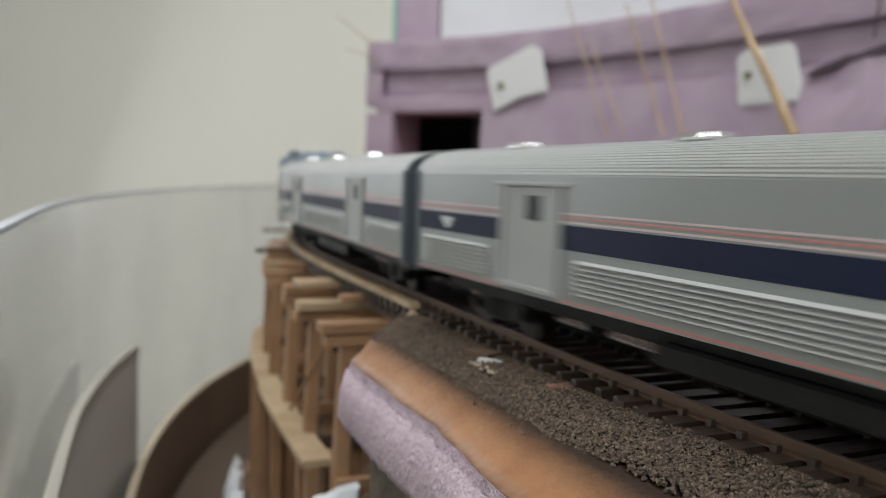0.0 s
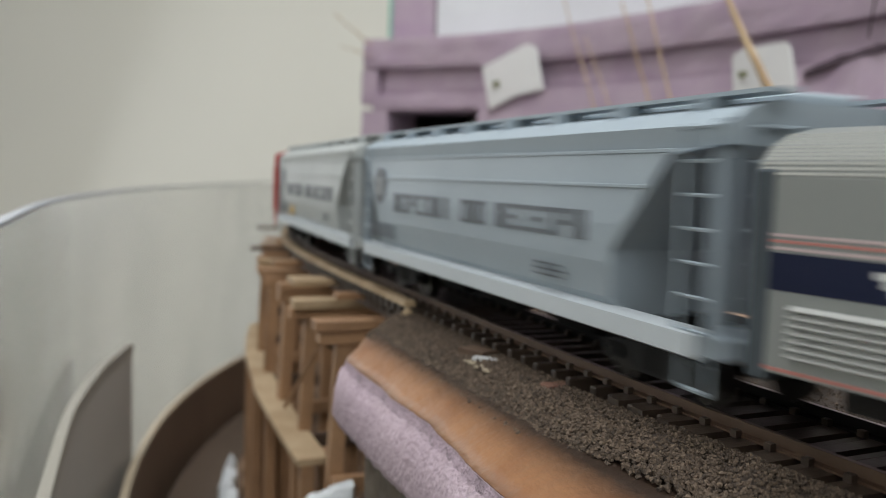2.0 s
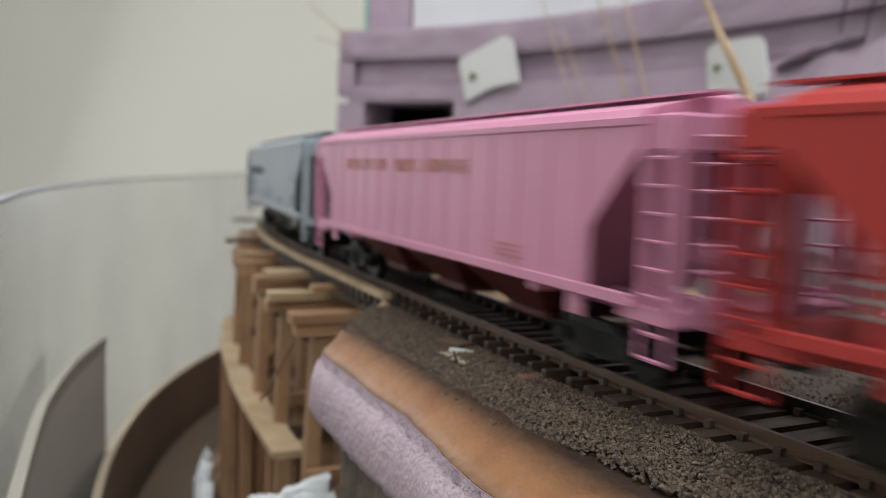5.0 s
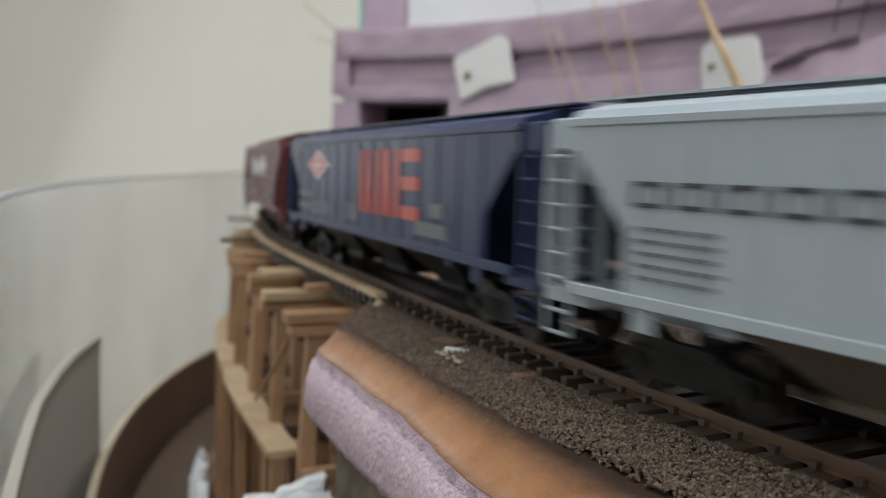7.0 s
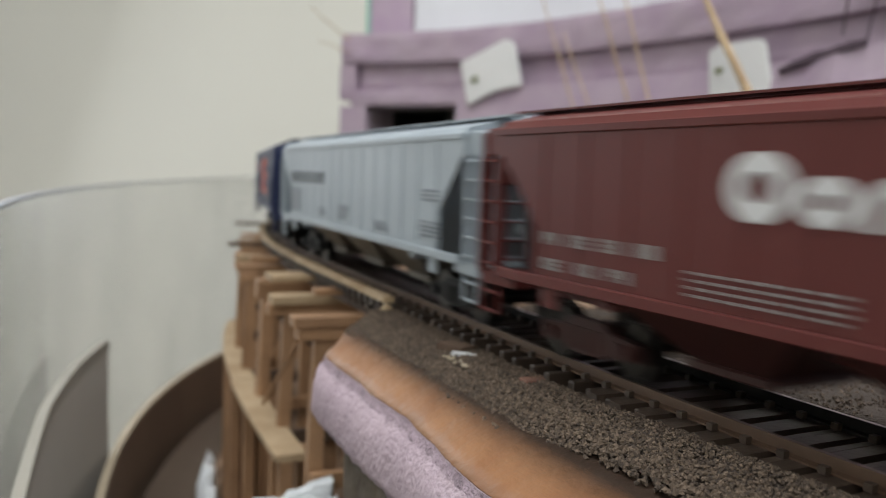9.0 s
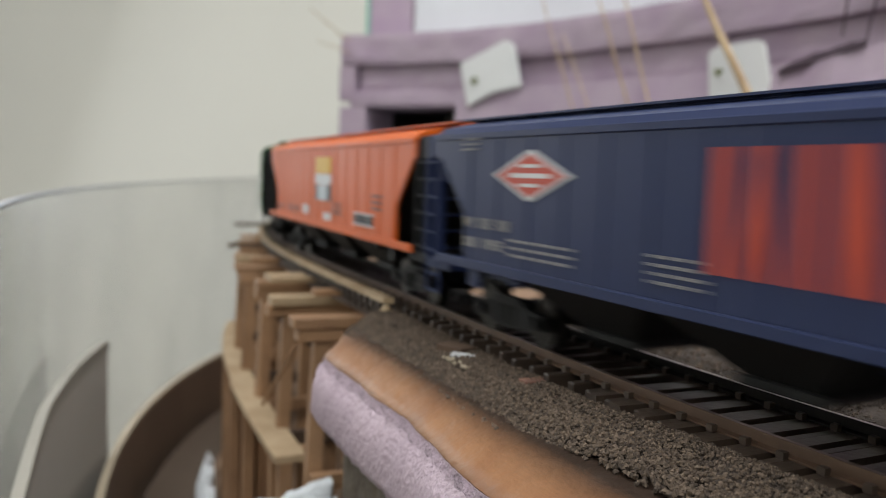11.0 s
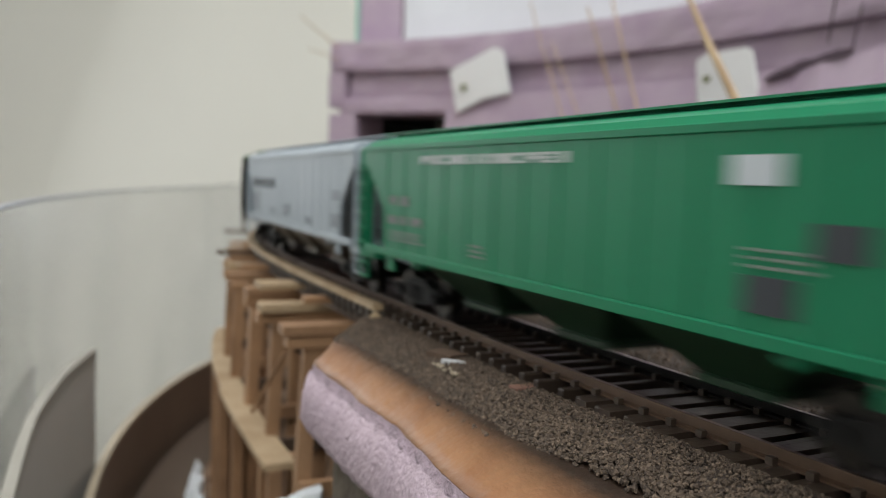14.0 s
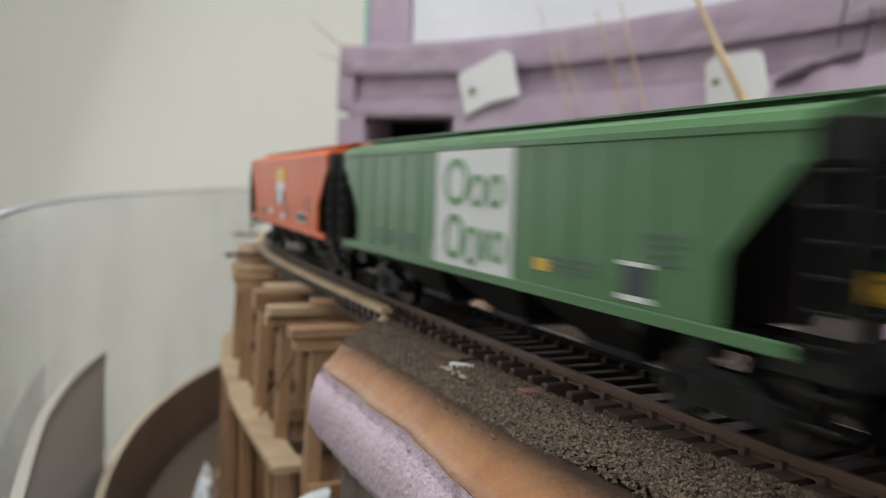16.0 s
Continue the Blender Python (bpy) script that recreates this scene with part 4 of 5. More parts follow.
def round_marks(car, mat, label, shapes, y):
    """Plain rounded shapes on the open side, each a part: kind, x at its rear and front, z below and above, stroke."""
    for kind, x0, x1, z0, z1, w in shapes:
        bm = bmesh.new()
        cx, cz, rx, rz = (x0 + x1) / 2, (z0 + z1) / 2, abs(x0 - x1) / 2, (z1 - z0) / 2
        if kind == "oval":
            ring(bm, cx, cz, rx, rz, w, y - 0.1)
        elif kind == "arch":
            top = min(rx, z1 - z0)
            ring(bm, cx, z1 - top, rx, top, w, y - 0.1, 0, 180)
            for c in (x0 - w / 2, x1 + w / 2):
                box(bm, c - w / 2, c + w / 2, y - 0.4, y + 0.1, z0, z1 - top)
        else:
            box(bm, cx - w / 2, cx + w / 2, y - 0.4, y + 0.1, z0, z1)
            for z in ((z1 - w * 0.45, cz) if kind == "double" else (z0 + (z1 - z0) * 0.68,)):
                box(bm, x1, x0, y - 0.4, y + 0.11, z - w * 0.3, z + w * 0.3)
        part("letter_shape", bm, mat, car, label)


def ladder(car, x, y, z0, z1, width, mat, across="x", steps=6):
    bm = bmesh.new()
    for d in (-width / 2, width / 2):
        p, q = ((x + d, y, z0 - 1), (x + d, y, z1 + 0.5)) if across == "x" else ((x, y + d, z0 - 1), (x, y + d, z1 + 0.5))
        rod(bm, p, q, 0.3, 5)
    frame_ob = part("ladder", bm, mat, car, "thin end ladder")
    first = None
    for k in range(steps):
        z = z0 + (z1 - z0) * k / (steps - 1)
        if first is None:
            p, q = ((x - width / 2, y, 0), (x + width / 2, y, 0)) if across == "x" else ((x, y - width / 2, 0), (x, y + width / 2, 0))
            first = ob = part("rung", rods([(p, q)], 0.28, 5), mat, frame_ob)
        else:
            ob = new("rung", first.data)
            ob.parent = frame_ob
        ob.location.z = z * MM


def hopper(label, body, bays, ends, group="freight cars of the train", ribs=14, trucks=None, tank=None):
    """A three-bay covered hopper with outside posts."""
    car = empty("covered_hopper", label, "freight car", group)
    L, W, ZS, ZE = 85.0, 18.5, 14.9, 40.6
    out = [(-L, ZE), (-L, 36.2), (-83.6, 35.6), (-72.8, 25), (-72.2, 23.6), (-72.2, ZS), (72.2, ZS), (72.2, 23.6), (72.8, 25), (83.6, 35.6), (L, 36.2), (L, ZE)]
    for y in (W, -W):
        bm = bmesh.new()
        inner = y - 0.7 if y > 0 else y + 0.7
        prism(bm, out if y > 0 else [((x - 3.6 if x > 0 else x + 3.6) if abs(x) < 84 else x, z) for x, z in out], min(y, inner), max(y, inner), "y")
        w = 0.2 if y > 0 else -0.2
        panel = part("side_panel", bm, body, car)
        rib = None
        for k in range(ribs):
            x = -70.5 + 141 * k / (ribs - 1)
            if rib is None:
                rib = part("side_post", boxed(-0.55, 0.55, min(y, y + w), max(y, y + w), ZS + 1, ZE - 1.4), body, panel)
                first = rib
            else:
                rib = new("side_post", first.data)
                rib.parent = panel
            rib.location.x = x * MM
        part("side_sill", boxed(-84, 84, min(y - 0.5, y + 0.55), max(y - 0.5, y + 0.5), ZS - 1.0, ZS + 0.9, bevel=0.2), body, car)
        part("eave_rail", boxed(-L, L, min(y - 0.35, y + 0.35), max(y - 0.35, y + 0.35), ZE - 1.2, ZE + 0.2, bevel=0.2), body, car)
    bm = bmesh.new()
    prism(bm, [(-W, ZE), (-17.4, ZE + 1.3), (-9, ZE + 3.3), (9, ZE + 3.3), (17.4, ZE + 1.3), (W, ZE), (W - 1, ZE - 1), (-W + 1, ZE - 1)], -L, L, "x")
    part("roof", bm, body, car)
    for k in range(4):
        a = -80 + k * 40.3
        part("hatch_cover", boxed(a, a + 39, -3.6, 3.6, ZE + 3.3, ZE + 4.6, bevel=0.5), body, car)
    for y in (9.4, -9.4):
        bm = bmesh.new()
        box(bm, -91, 91, y - 2.0, y + 2.0, ZE + 3.5, ZE + 3.9)
        for k in range(9):
            x = -84 + 21 * k
            box(bm, x - 0.4, x + 0.4, y - 1.6, y + 1.2, ZE + 2.4, ZE + 3.5)
        part("running_board", bm, body, car)
    # slope sheets, bulkheads, bays
    for d in (-1, 1):
        bm = bmesh.new()
        prism(bm, [(d * 80, 38), (d * 81, 37), (d * 54.5, 12), (d * 52.5, 13)], -W + 0.8, W - 0.8, "y")
        part("slope_sheet", bm, ends, car)
        bm = bmesh.new()
        box(bm, min(d * 80, d * 91.6), max(d * 80, d * 91.6), -W + 0.9, W - 0.9, 12, 14.4, bevel=0.2)
        for y in (-17.2, -6, 6, 17.2):
            box(bm, min(d * 90.2, d * 91.6), max(d * 90.2, d * 91.6), y - 0.8, y + 0.8, 14, ZE - 0.5)
        for y in (-17.2, 17.2):
            box(bm, min(d * 85.2, d * 86.4), max(d * 85.2, d * 86.4), y - 0.8, y + 0.8, 14, ZE - 0.5)
        box(bm, min(d * 85.2, d * 91.2), max(d * 85.2, d * 91.2), -W + 0.9, W - 0.9, ZE - 4.6, ZE + 0.4, bevel=0.3)
        part("end_frame", bm, ends, car)
        part("end_bulkhead", boxed(min(d * 83.6, d * 84.8), max(d * 83.6, d * 84.8), -W + 0.9, W - 0.9, 31, ZE), ends, car)
        ladder(car, d * 88.4, 18.2, 16, 35, 5.4, ends, "x", 6)
        ladder(car, d * 91.8, -10, 16, 38, 7, ends, "y", 7)
        ladder(car, d * 91.8, 11, 16, 38, 7, ends, "y", 7)
        part("jacking_pad", boxed(min(d * 66.4, d * 70.4), max(d * 66.4, d * 70.4), W - 1.2, W - 0.4, 10.4, ZS - 0.9, bevel=0.15), ends, car)
        for y in (17.5, -17.5):
            bm = bmesh.new()
            rod(bm, (d * 85, y, 14.5), (d * 85, y, 7.0), 0.35, 5)
            rod(bm, (d * 91, y, 14.5), (d * 91, y, 7.0), 0.35, 5)
            rod(bm, (d * 85, y, 7.0), (d * 91, y, 7.0), 0.35, 5)
            rod(bm, (d * 85, y, 10.6), (d * 91, y, 10.6), 0.35, 5)
            part("step_iron", bm, ends, car)
        if d < 0:
            bm = bmesh.new()
            rod(bm, (-84, 0, 21), (-77, 0, 21), 2.2, 14)
            part("air_tank", bm, tank or ends, car, "round yellow air tank" if tank else "")
            part("tank_bracket", boxed(-81.5, -79.5, -1, 1, 14.2, 18.9), ends, car)
        coupler(car, d * 90, d)
        truck(car, d * 66, trucks)
    bm = bmesh.new()
    box(bm, -90, 90, -2.6, 2.6, 9.2, 13.2)
    part("centre_sill", bm, ends, car)
    for k in (-37, 0, 37):
        bm = bmesh.new()
        a = [bm.verts.new((k + sx * 18.3, sy * 17.4, 15.0)) for sx, sy in ((-1, -1), (1, -1), (1, 1), (-1, 1))]
        b = [bm.verts.new((k + sx * 7.2, sy * 8.6, 6.2)) for sx, sy in ((-1, -1), (1, -1), (1, 1), (-1, 1))]
        fs = [bm.faces.new(a), bm.faces.new(b)] + [bm.faces.new((a[i], a[(i + 1) % 4], b[(i + 1) % 4], b[i])) for i in range(4)]
        bmesh.ops.recalc_face_normals(bm, faces=fs)
        box(bm, k - 8.2, k + 8.2, -9.2, 9.2, 4.8, 6.4, bevel=0.3)
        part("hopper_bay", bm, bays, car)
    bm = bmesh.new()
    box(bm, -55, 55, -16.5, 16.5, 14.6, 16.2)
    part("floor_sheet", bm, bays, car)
    return car


def round_hopper(label, body, sill, ends):
    """A smooth-sided covered hopper with a rounded section and belt lines."""
    car = empty("covered_hopper", label, "freight car", "freight cars of the train")
    L = 80
    half = [(15.5, 11.5), (17.6, 14.5), (18.5, 20), (18.7, 26), (18.4, 32), (18.0, 36.8), (17.5, 37.2), (18.0, 40.2), (14.6, 42.4), (10, 43.6)]
    sec = half + [(-a, b) for a, b in reversed(half)]
    bm = bmesh.new()
    # full section amidships, drawn in under the roof towards the ends
    prism(bm, sec, -55, 63, "x")
    for d in (-1, 1):
        rings = []
        for x, low in (((63, 11.5), (63.8, 22), (67, 26.6), (71, 32), (74.6, 36.4), (79.6, 37.6)) if d > 0 else ((55, 11.5), (55.8, 22), (60, 26.6), (65, 32), (69.4, 36.4), (79.6, 37.6))):
            rings.append([bm.verts.new((d * x, y, max(z, low) if z < 38.5 else z)) for y, z in sec])
        n = len(sec)
        fs = [bm.faces.new((p[i], p[(i + 1) % n], q[(i + 1) % n], q[i])) for p, q in zip(rings, rings[1:]) for i in range(n)]
        fs += [bm.faces.new(rings[-1])]
        bmesh.ops.recalc_face_normals(bm, faces=fs)
    part("body", bm, body, car, smooth=False)
    for y in (1, -1):
        bm = bmesh.new()
        for z, o in ((37.0, 17.95), (31.9, 18.45)):
            box(bm, -64 if z < 35 else -70, 70 if z < 35 else 74, y * o - 0.28, y * o + 0.28, z - 0.3, z + 0.3, bevel=0.1)
        part("belt_line", bm, body, car)
        bm = bmesh.new()
        prism(bm, [(y * 16.5, 13.4), (y * 18.7, 12.6), (y * 18.7, 9.6), (y * 17.9, 9.2), (y * 16.5, 9.6)], -76, 76, "x")
        part("side_sill", bm, sill, car, "pale side sill")
    part("roof_trough", boxed(-78, 78, -6, 6, 43.4, 45.2, bevel=0.5), body, car)
    for k in range(8):
        x = -70 + 20 * k
        part("roof_strap", boxed(x - 0.5, x + 0.5, -15, 15, 42.2, 44.4), body, car)
    for y in (11, -11):
        part("running_board", boxed(-82, 82, y - 2, y + 2, 44.4, 45.0), body, car)
    for d in (-1, 1):
        bm = bmesh.new()
        box(bm, min(d * 72, d * 80), max(d * 72, d * 80), -17, 17, 9.6, 12.6, bevel=0.2)
        for yy in (-16.6, 16.6):
            box(bm, min(d * 77.5, d * 79), max(d * 77.5, d * 79), yy - 0.9, yy + 0.9, 12, 41)
        for yy in (-7, 7):
            box(bm, min(d * 77.5, d * 79), max(d * 77.5, d * 79), yy - 0.6, yy + 0.6, 12, 40)
        part("end_frame", bm, ends, car)
        ladder(car, d * 75, 18.0, 13, 40, 6.5, ends, "x", 7)
        ladder(car, d * 80, -9, 13, 40, 7, ends, "y", 7)
        ladder(car, d * 80, 10, 13, 40, 7, ends, "y", 7)
        for yy in (17.5, -17.5):
            bm = bmesh.new()
            for x in (72.5, 78):
                rod(bm, (d * x, yy, 10), (d * x, yy, 5), 0.35, 5)
            rod(bm, (d * 72.5, yy, 5), (d * 78, yy, 5), 0.35, 5)
            part("step_iron", bm, ends, car)
        coupler(car, d * 79, d)
        truck(car, d * 58)
    for k in (-30, 0, 30):
        bm = bmesh.new()
        a = [bm.verts.new((k + sx * 15, sy * 15, 12)) for sx, sy in ((-1, -1), (1, -1), (1, 1), (-1, 1))]
        b = [bm.verts.new((k + sx * 6.5, sy * 8, 4.6)) for sx, sy in ((-1, -1), (1, -1), (1, 1), (-1, 1))]
        fs = [bm.faces.new(a), bm.faces.new(b)] + [bm.faces.new((a[i], a[(i + 1) % 4], b[(i + 1) % 4], b[i])) for i in range(4)]
        bmesh.ops.recalc_face_normals(bm, faces=fs)
        part("hopper_bay", bm, BLACK, car)
    part("centre_sill", boxed(-79, 79, -2.6, 2.6, 8.4, 12), BLACK, car)
    return car


def baggage_car():
    car = empty("baggage_car", "silver fluted baggage car with navy stripe and grey doors", "passenger car", "passenger cars of the train")
    L, W = 109, 18.4
    half = [(W, 11.2), (W, 33.4), (17.9, 35.4), (16.2, 37.2), (13, 38.7), (8, 39.7), (0, 40.1)]
    sec = half + [(-a, b) for a, b in reversed(half[:-1])]
    bm = bmesh.new()
    prism(bm, sec, -L, L, "x")
    part("body", bm, SILVER, car, smooth=False)
    doors = ((64.5, 44.5), (-44, -64.5))
    solid = ((109, 65.5), (43.5, -43), (-65.5, -109))

    def flutes(z0, z1, n, proud, duty, runs, inset, label):
        st = (z1 - z0) / n
        for a, b in runs:
            first = None
            for k in range(n):
                if first is None:
                    bm = bmesh.new()
                    prism(bm, [(W - 0.2, 0), (W + proud * 0.85, 0), (W + proud, st * 0.12), (W - 0.1, st * duty)], min(a, b) + inset, max(a, b) - inset, "x")
                    first = ob = part("flute", bm, FLUTE, car, label)
                else:
                    ob = new("flute", first.data)
                    ob.parent = car
                ob.location.z = (z0 + st * k) * MM

    flutes(13.4, 19.6, 7, 0.95, 0.62, solid, 5.5, "horizontal side flute in lit silver")
    for (ya, za), (yb, zb), n in (((W, 33.6), (17.9, 35.4), 3), ((17.9, 35.4), (16.2, 37.2), 4), ((16.2, 37.2), (13, 38.7), 4)):
        for k in range(n):
            y, z = ya + (yb - ya) * (k + 0.5) / n, za + (zb - za) * (k + 0.5) / n
            part("roof_flute", boxed(-109, 109, y - 0.2, y + 0.12, z - 0.16, z + 0.14), FLUTE, car, "fine roof flute in lit silver")
    bm = bmesh.new()
    for a, b in solid:
        box(bm, b, a, W - 0.2, W + 0.06, 20.7, 25.0)
    part("navy_stripe", bm, NAVY, car, "navy blue side stripe")
    for z, mat in ((25.5, PINKLINE), (26.3, REDLINE), (27.0, PINKLINE)):
        bm = bmesh.new()
        for a, b in solid:
            box(bm, b, a, W - 0.2, W + 0.1, z - 0.17, z + 0.15)
        part("pinstripe", bm, mat, car, "thin red and white pinstripe")
    bm = bmesh.new()
    for a, b in solid:
        box(bm, b, a, W - 0.2, W + 0.08, 11.5, 11.9)
    part("skirt_stripe", bm, REDLINE, car, "thin red stripe along the skirt")
    for a, b in doors:
        part("door", boxed(b, a, W - 0.2, W + 0.25, 12.6, 31.4, bevel=0.1), GREYDOOR, car, "grey sliding baggage door")
        bm = bmesh.new()
        for x in (a, b):
            box(bm, x - 0.9, x + 0.9, W - 0.2, W + 0.75, 12.2, 31.9, bevel=0.15)
        box(bm, b - 3, a + 3, W - 0.2, W + 0.7, 31.5, 32.3, bevel=0.15)
        box(bm, b - 0.8, a + 0.8, W - 0.2, W + 0.9, 12.0, 13.0, bevel=0.15)
        part("door_frame", bm, GREYDOOR, car)
        mid = (a + b) / 2 - 1.5
        part("door_window", boxed(mid - 2.6, mid + 2.6, W, W + 0.45, 25.3, 29.8, bevel=0.1), GLASS, car, "small dark door window")
    for x in (75, 20, -36):
        bm = bmesh.new()
        box(bm, x - 3.6, x + 3.6, 5.5, 11, 38.6, 40.6, bevel=0.8)
        part("roof_vent", bm, CHROME, car, "bright rounded roof vent")
    for d in (-1, 1):
        bm = bmesh.new()
        box(bm, min(d * 109, d * 112.6), max(d * 109, d * 112.6), -7, 7, 10.5, 36, bevel=0.6)
        part("diaphragm", bm, BLACK, car, "dark end diaphragm")
        part("end_post", boxed(min(d * 106.5, d * 109.4), max(d * 106.5, d * 109.4), 15, 18.6, 10, 34.5, bevel=0.4), ENDGREY, car, "dark grey corner post")
        bm = bmesh.new()
        prism(bm, [(a * 0.985, b if b < 12 else b - 0.3) for a, b in sec], min(d * 109, d * 109.3), max(d * 109, d * 109.3), "x")
        part("end_wall", bm, ENDGREY, car, "dark grey car end")
        coupler(car, d * 109, d)
        truck(car, d * 78)
    part("underframe", boxed(-100, 100, -13, 13, 7.5, 11.3), BLACK, car)
    part("battery_box", boxed(-30, 22, -15, 15, 4.5, 8.5, bevel=0.5), BLACK, car)
    x0 = 98
    side_marks(car, [("side_logo", WHITEINK, "small pale arrow mark", [(x0 - 10, x0 - 4, 23.2, 24.0), (x0 - 9, x0 - 5, 22.3, 23.1), (x0 - 8, x0 - 6, 21.6, 22.2)])], W + 0.1)
    return car


RED, PINK = paint("red_car_paint", (164, 56, 54)), paint("pink_car_paint", (196, 134, 162))
GREY, BLUE = paint("light_grey_car_paint", (148, 158, 166)), paint("dark_blue_car_paint", (38, 47, 78))
BROWN, ORANGE = paint("oxide_brown_car_paint", (88, 43, 41)), paint("orange_car_paint", (194, 88, 24))
SAGE, GREEN = paint("sage_green_car_paint", (74, 108, 74)), paint("bright_green_car_paint", (22, 112, 78))
BLUEGREY, WARMGREY = paint("blue_grey_car_paint", (148, 160, 169)), paint("warm_grey_car_paint", (166, 171, 171))
PALESILL = paint("pale_sill_paint", (182, 190, 196))
# bays and floor sheets: darker tones than the bodies above them
GREYBAY, REDBAY = paint("grey_bay_tone", (86, 79, 70)), paint("dark_red_bay_tone", (74, 30, 28))
BROWNBAY, GREENBAY = paint("dark_brown_bay_tone", (56, 32, 30)), paint("dark_green_bay_tone", (24, 48, 32))
baggage = baggage_car()

nw_blue = round_hopper("blue grey smooth-sided covered hopper with dark lettering", BLUEGREY, PALESILL, BLUEGREY)
nw_warm = round_hopper("pale warm grey smooth-sided covered hopper with dark lettering", WARMGREY, PALESILL, WARMGREY)
for car in (nw_blue, nw_warm):
    side_marks(car, [("lettering", GREYINK, "dark grey letter-sized shapes",
                      block_letters(48.5, 40, 23.0, 27.8, "nopconi") + block_letters(3, 13.5, 23.0, 27.8, "ono") + block_letters(-14.5, 35, 23.0, 27.8, "neceopn")),
                     ("data_print", GREYINK, "small dark print", small_print(70, 48, 15.5, 19.5, 4, 3) + small_print(-32, -42, 15.5, 18.5, 3, 5))], 18.75)
    bm = bmesh.new()
    bmesh.ops.create_cone(bm, cap_ends=True, segments=24, radius1=4.9, radius2=4.9, depth=0.5, matrix=Matrix.Translation((61.0, 18.62, 29.6)) @ Matrix.Rotation(math.pi / 2, 4, "X"))
    part("round_emblem", bm, GREYINK, car, "dark round emblem")
    bm = bmesh.new()
    for k in range(4):
        box(bm, 58.0, 64.0, 18.5, 18.95, 27.5 + k * 1.2, 27.9 + k * 1.2)
    part("emblem_bars", bm, WARMGREY, car, "pale bars on the emblem")
side_marks(nw_warm, [("yellow_panel", YELLOW, "small yellow inspection panel", [(40.5, 34, 14.4, 18.0)])], 18.55)

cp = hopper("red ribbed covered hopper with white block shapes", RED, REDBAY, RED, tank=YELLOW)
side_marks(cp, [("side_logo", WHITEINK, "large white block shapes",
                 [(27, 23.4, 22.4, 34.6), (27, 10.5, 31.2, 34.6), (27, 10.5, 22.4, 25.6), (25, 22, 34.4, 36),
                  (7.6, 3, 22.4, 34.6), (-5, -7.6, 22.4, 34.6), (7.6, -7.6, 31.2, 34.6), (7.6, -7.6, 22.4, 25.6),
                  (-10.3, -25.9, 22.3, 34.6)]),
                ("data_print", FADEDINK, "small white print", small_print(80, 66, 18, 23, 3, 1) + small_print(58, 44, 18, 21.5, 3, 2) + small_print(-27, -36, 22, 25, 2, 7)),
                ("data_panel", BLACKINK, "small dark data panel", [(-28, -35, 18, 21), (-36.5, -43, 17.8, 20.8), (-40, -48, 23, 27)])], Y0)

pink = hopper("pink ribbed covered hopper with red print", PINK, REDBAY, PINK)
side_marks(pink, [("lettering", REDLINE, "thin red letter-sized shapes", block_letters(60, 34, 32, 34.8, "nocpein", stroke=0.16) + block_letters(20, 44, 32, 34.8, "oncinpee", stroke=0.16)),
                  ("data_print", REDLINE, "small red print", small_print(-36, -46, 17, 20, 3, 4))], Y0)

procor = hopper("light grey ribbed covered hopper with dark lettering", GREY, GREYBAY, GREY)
side_marks(procor, [("lettering", BLACKINK, "row of dark letter-sized shapes", block_letters(76, 48, 28.0, 31.6, "oooooo", gap=0.28, stroke=0.13)),
                    ("data_print", GREYINK, "small dark print", small_print(75, 60, 17.5, 26, 5, 1) + small_print(36, 27, 17.6, 20.4, 3, 2) + small_print(12, 2, 18, 22.4, 4, 3)
                     + small_print(-24, -35, 17.2, 19.8, 3, 6) + small_print(-58, -68, 26, 29, 3, 8) + small_print(-57, -68, 18, 22, 4, 9))], Y0)

mns = hopper("dark blue ribbed covered hopper with orange letter shapes", BLUE, BLACK, BLUE)
bm = bmesh.new()
zz = (20.6, 36.9)
strokes = [[(a, zz[0]), (a - w, zz[0]), (a - w - lean, zz[1]), (a - lean, zz[1])]
           for a, w, lean in ((9.3, 2.6, 0), (5.0, 2.0, 2.6), (0.9, 2.0, -2.2), (-3.9, 2.6, 0), (-9.3, 2.6, 0), (-13.2, 2.2, -2.4), (-18.0, 2.6, 0))]
strokes += [[(-22.6, z), (-33.4, z), (-33.4, z + 3), (-22.6, z + 3)] for z in (20.6, 27.4, 33.9)]
for st in strokes:
    prism(bm, [(u - 5.5, v) for u, v in st], 18.4, Y0 + 0.09 + 0.001 * strokes.index(st), "y")
part("lettering", bm, ORANGEINK, mns, "large orange-red letter-sized shapes")
bm = bmesh.new()
prism(bm, [(60.5, 32.6), (47.9, 37.2), (35.5, 32.6), (47.9, 28)], 18.4, Y0 + 0.05, "y")
part("emblem_plate", bm, WHITEINK, mns, "white diamond outline")
bm = bmesh.new()
prism(bm, [(58.9, 32.6), (47.9, 36.5), (37.1, 32.6), (47.9, 28.7)], 18.4, Y0 + 0.12, "y")
part("side_logo", bm, ORANGEINK, mns, "orange-red diamond emblem")
side_marks(mns, [("emblem_bars", WHITEINK, "pale bars across the emblem", [(60, 47, 32.2, 33.0), (57, 50, 34, 34.6), (57, 50, 30.6, 31.2)])], Y0 + 0.12)
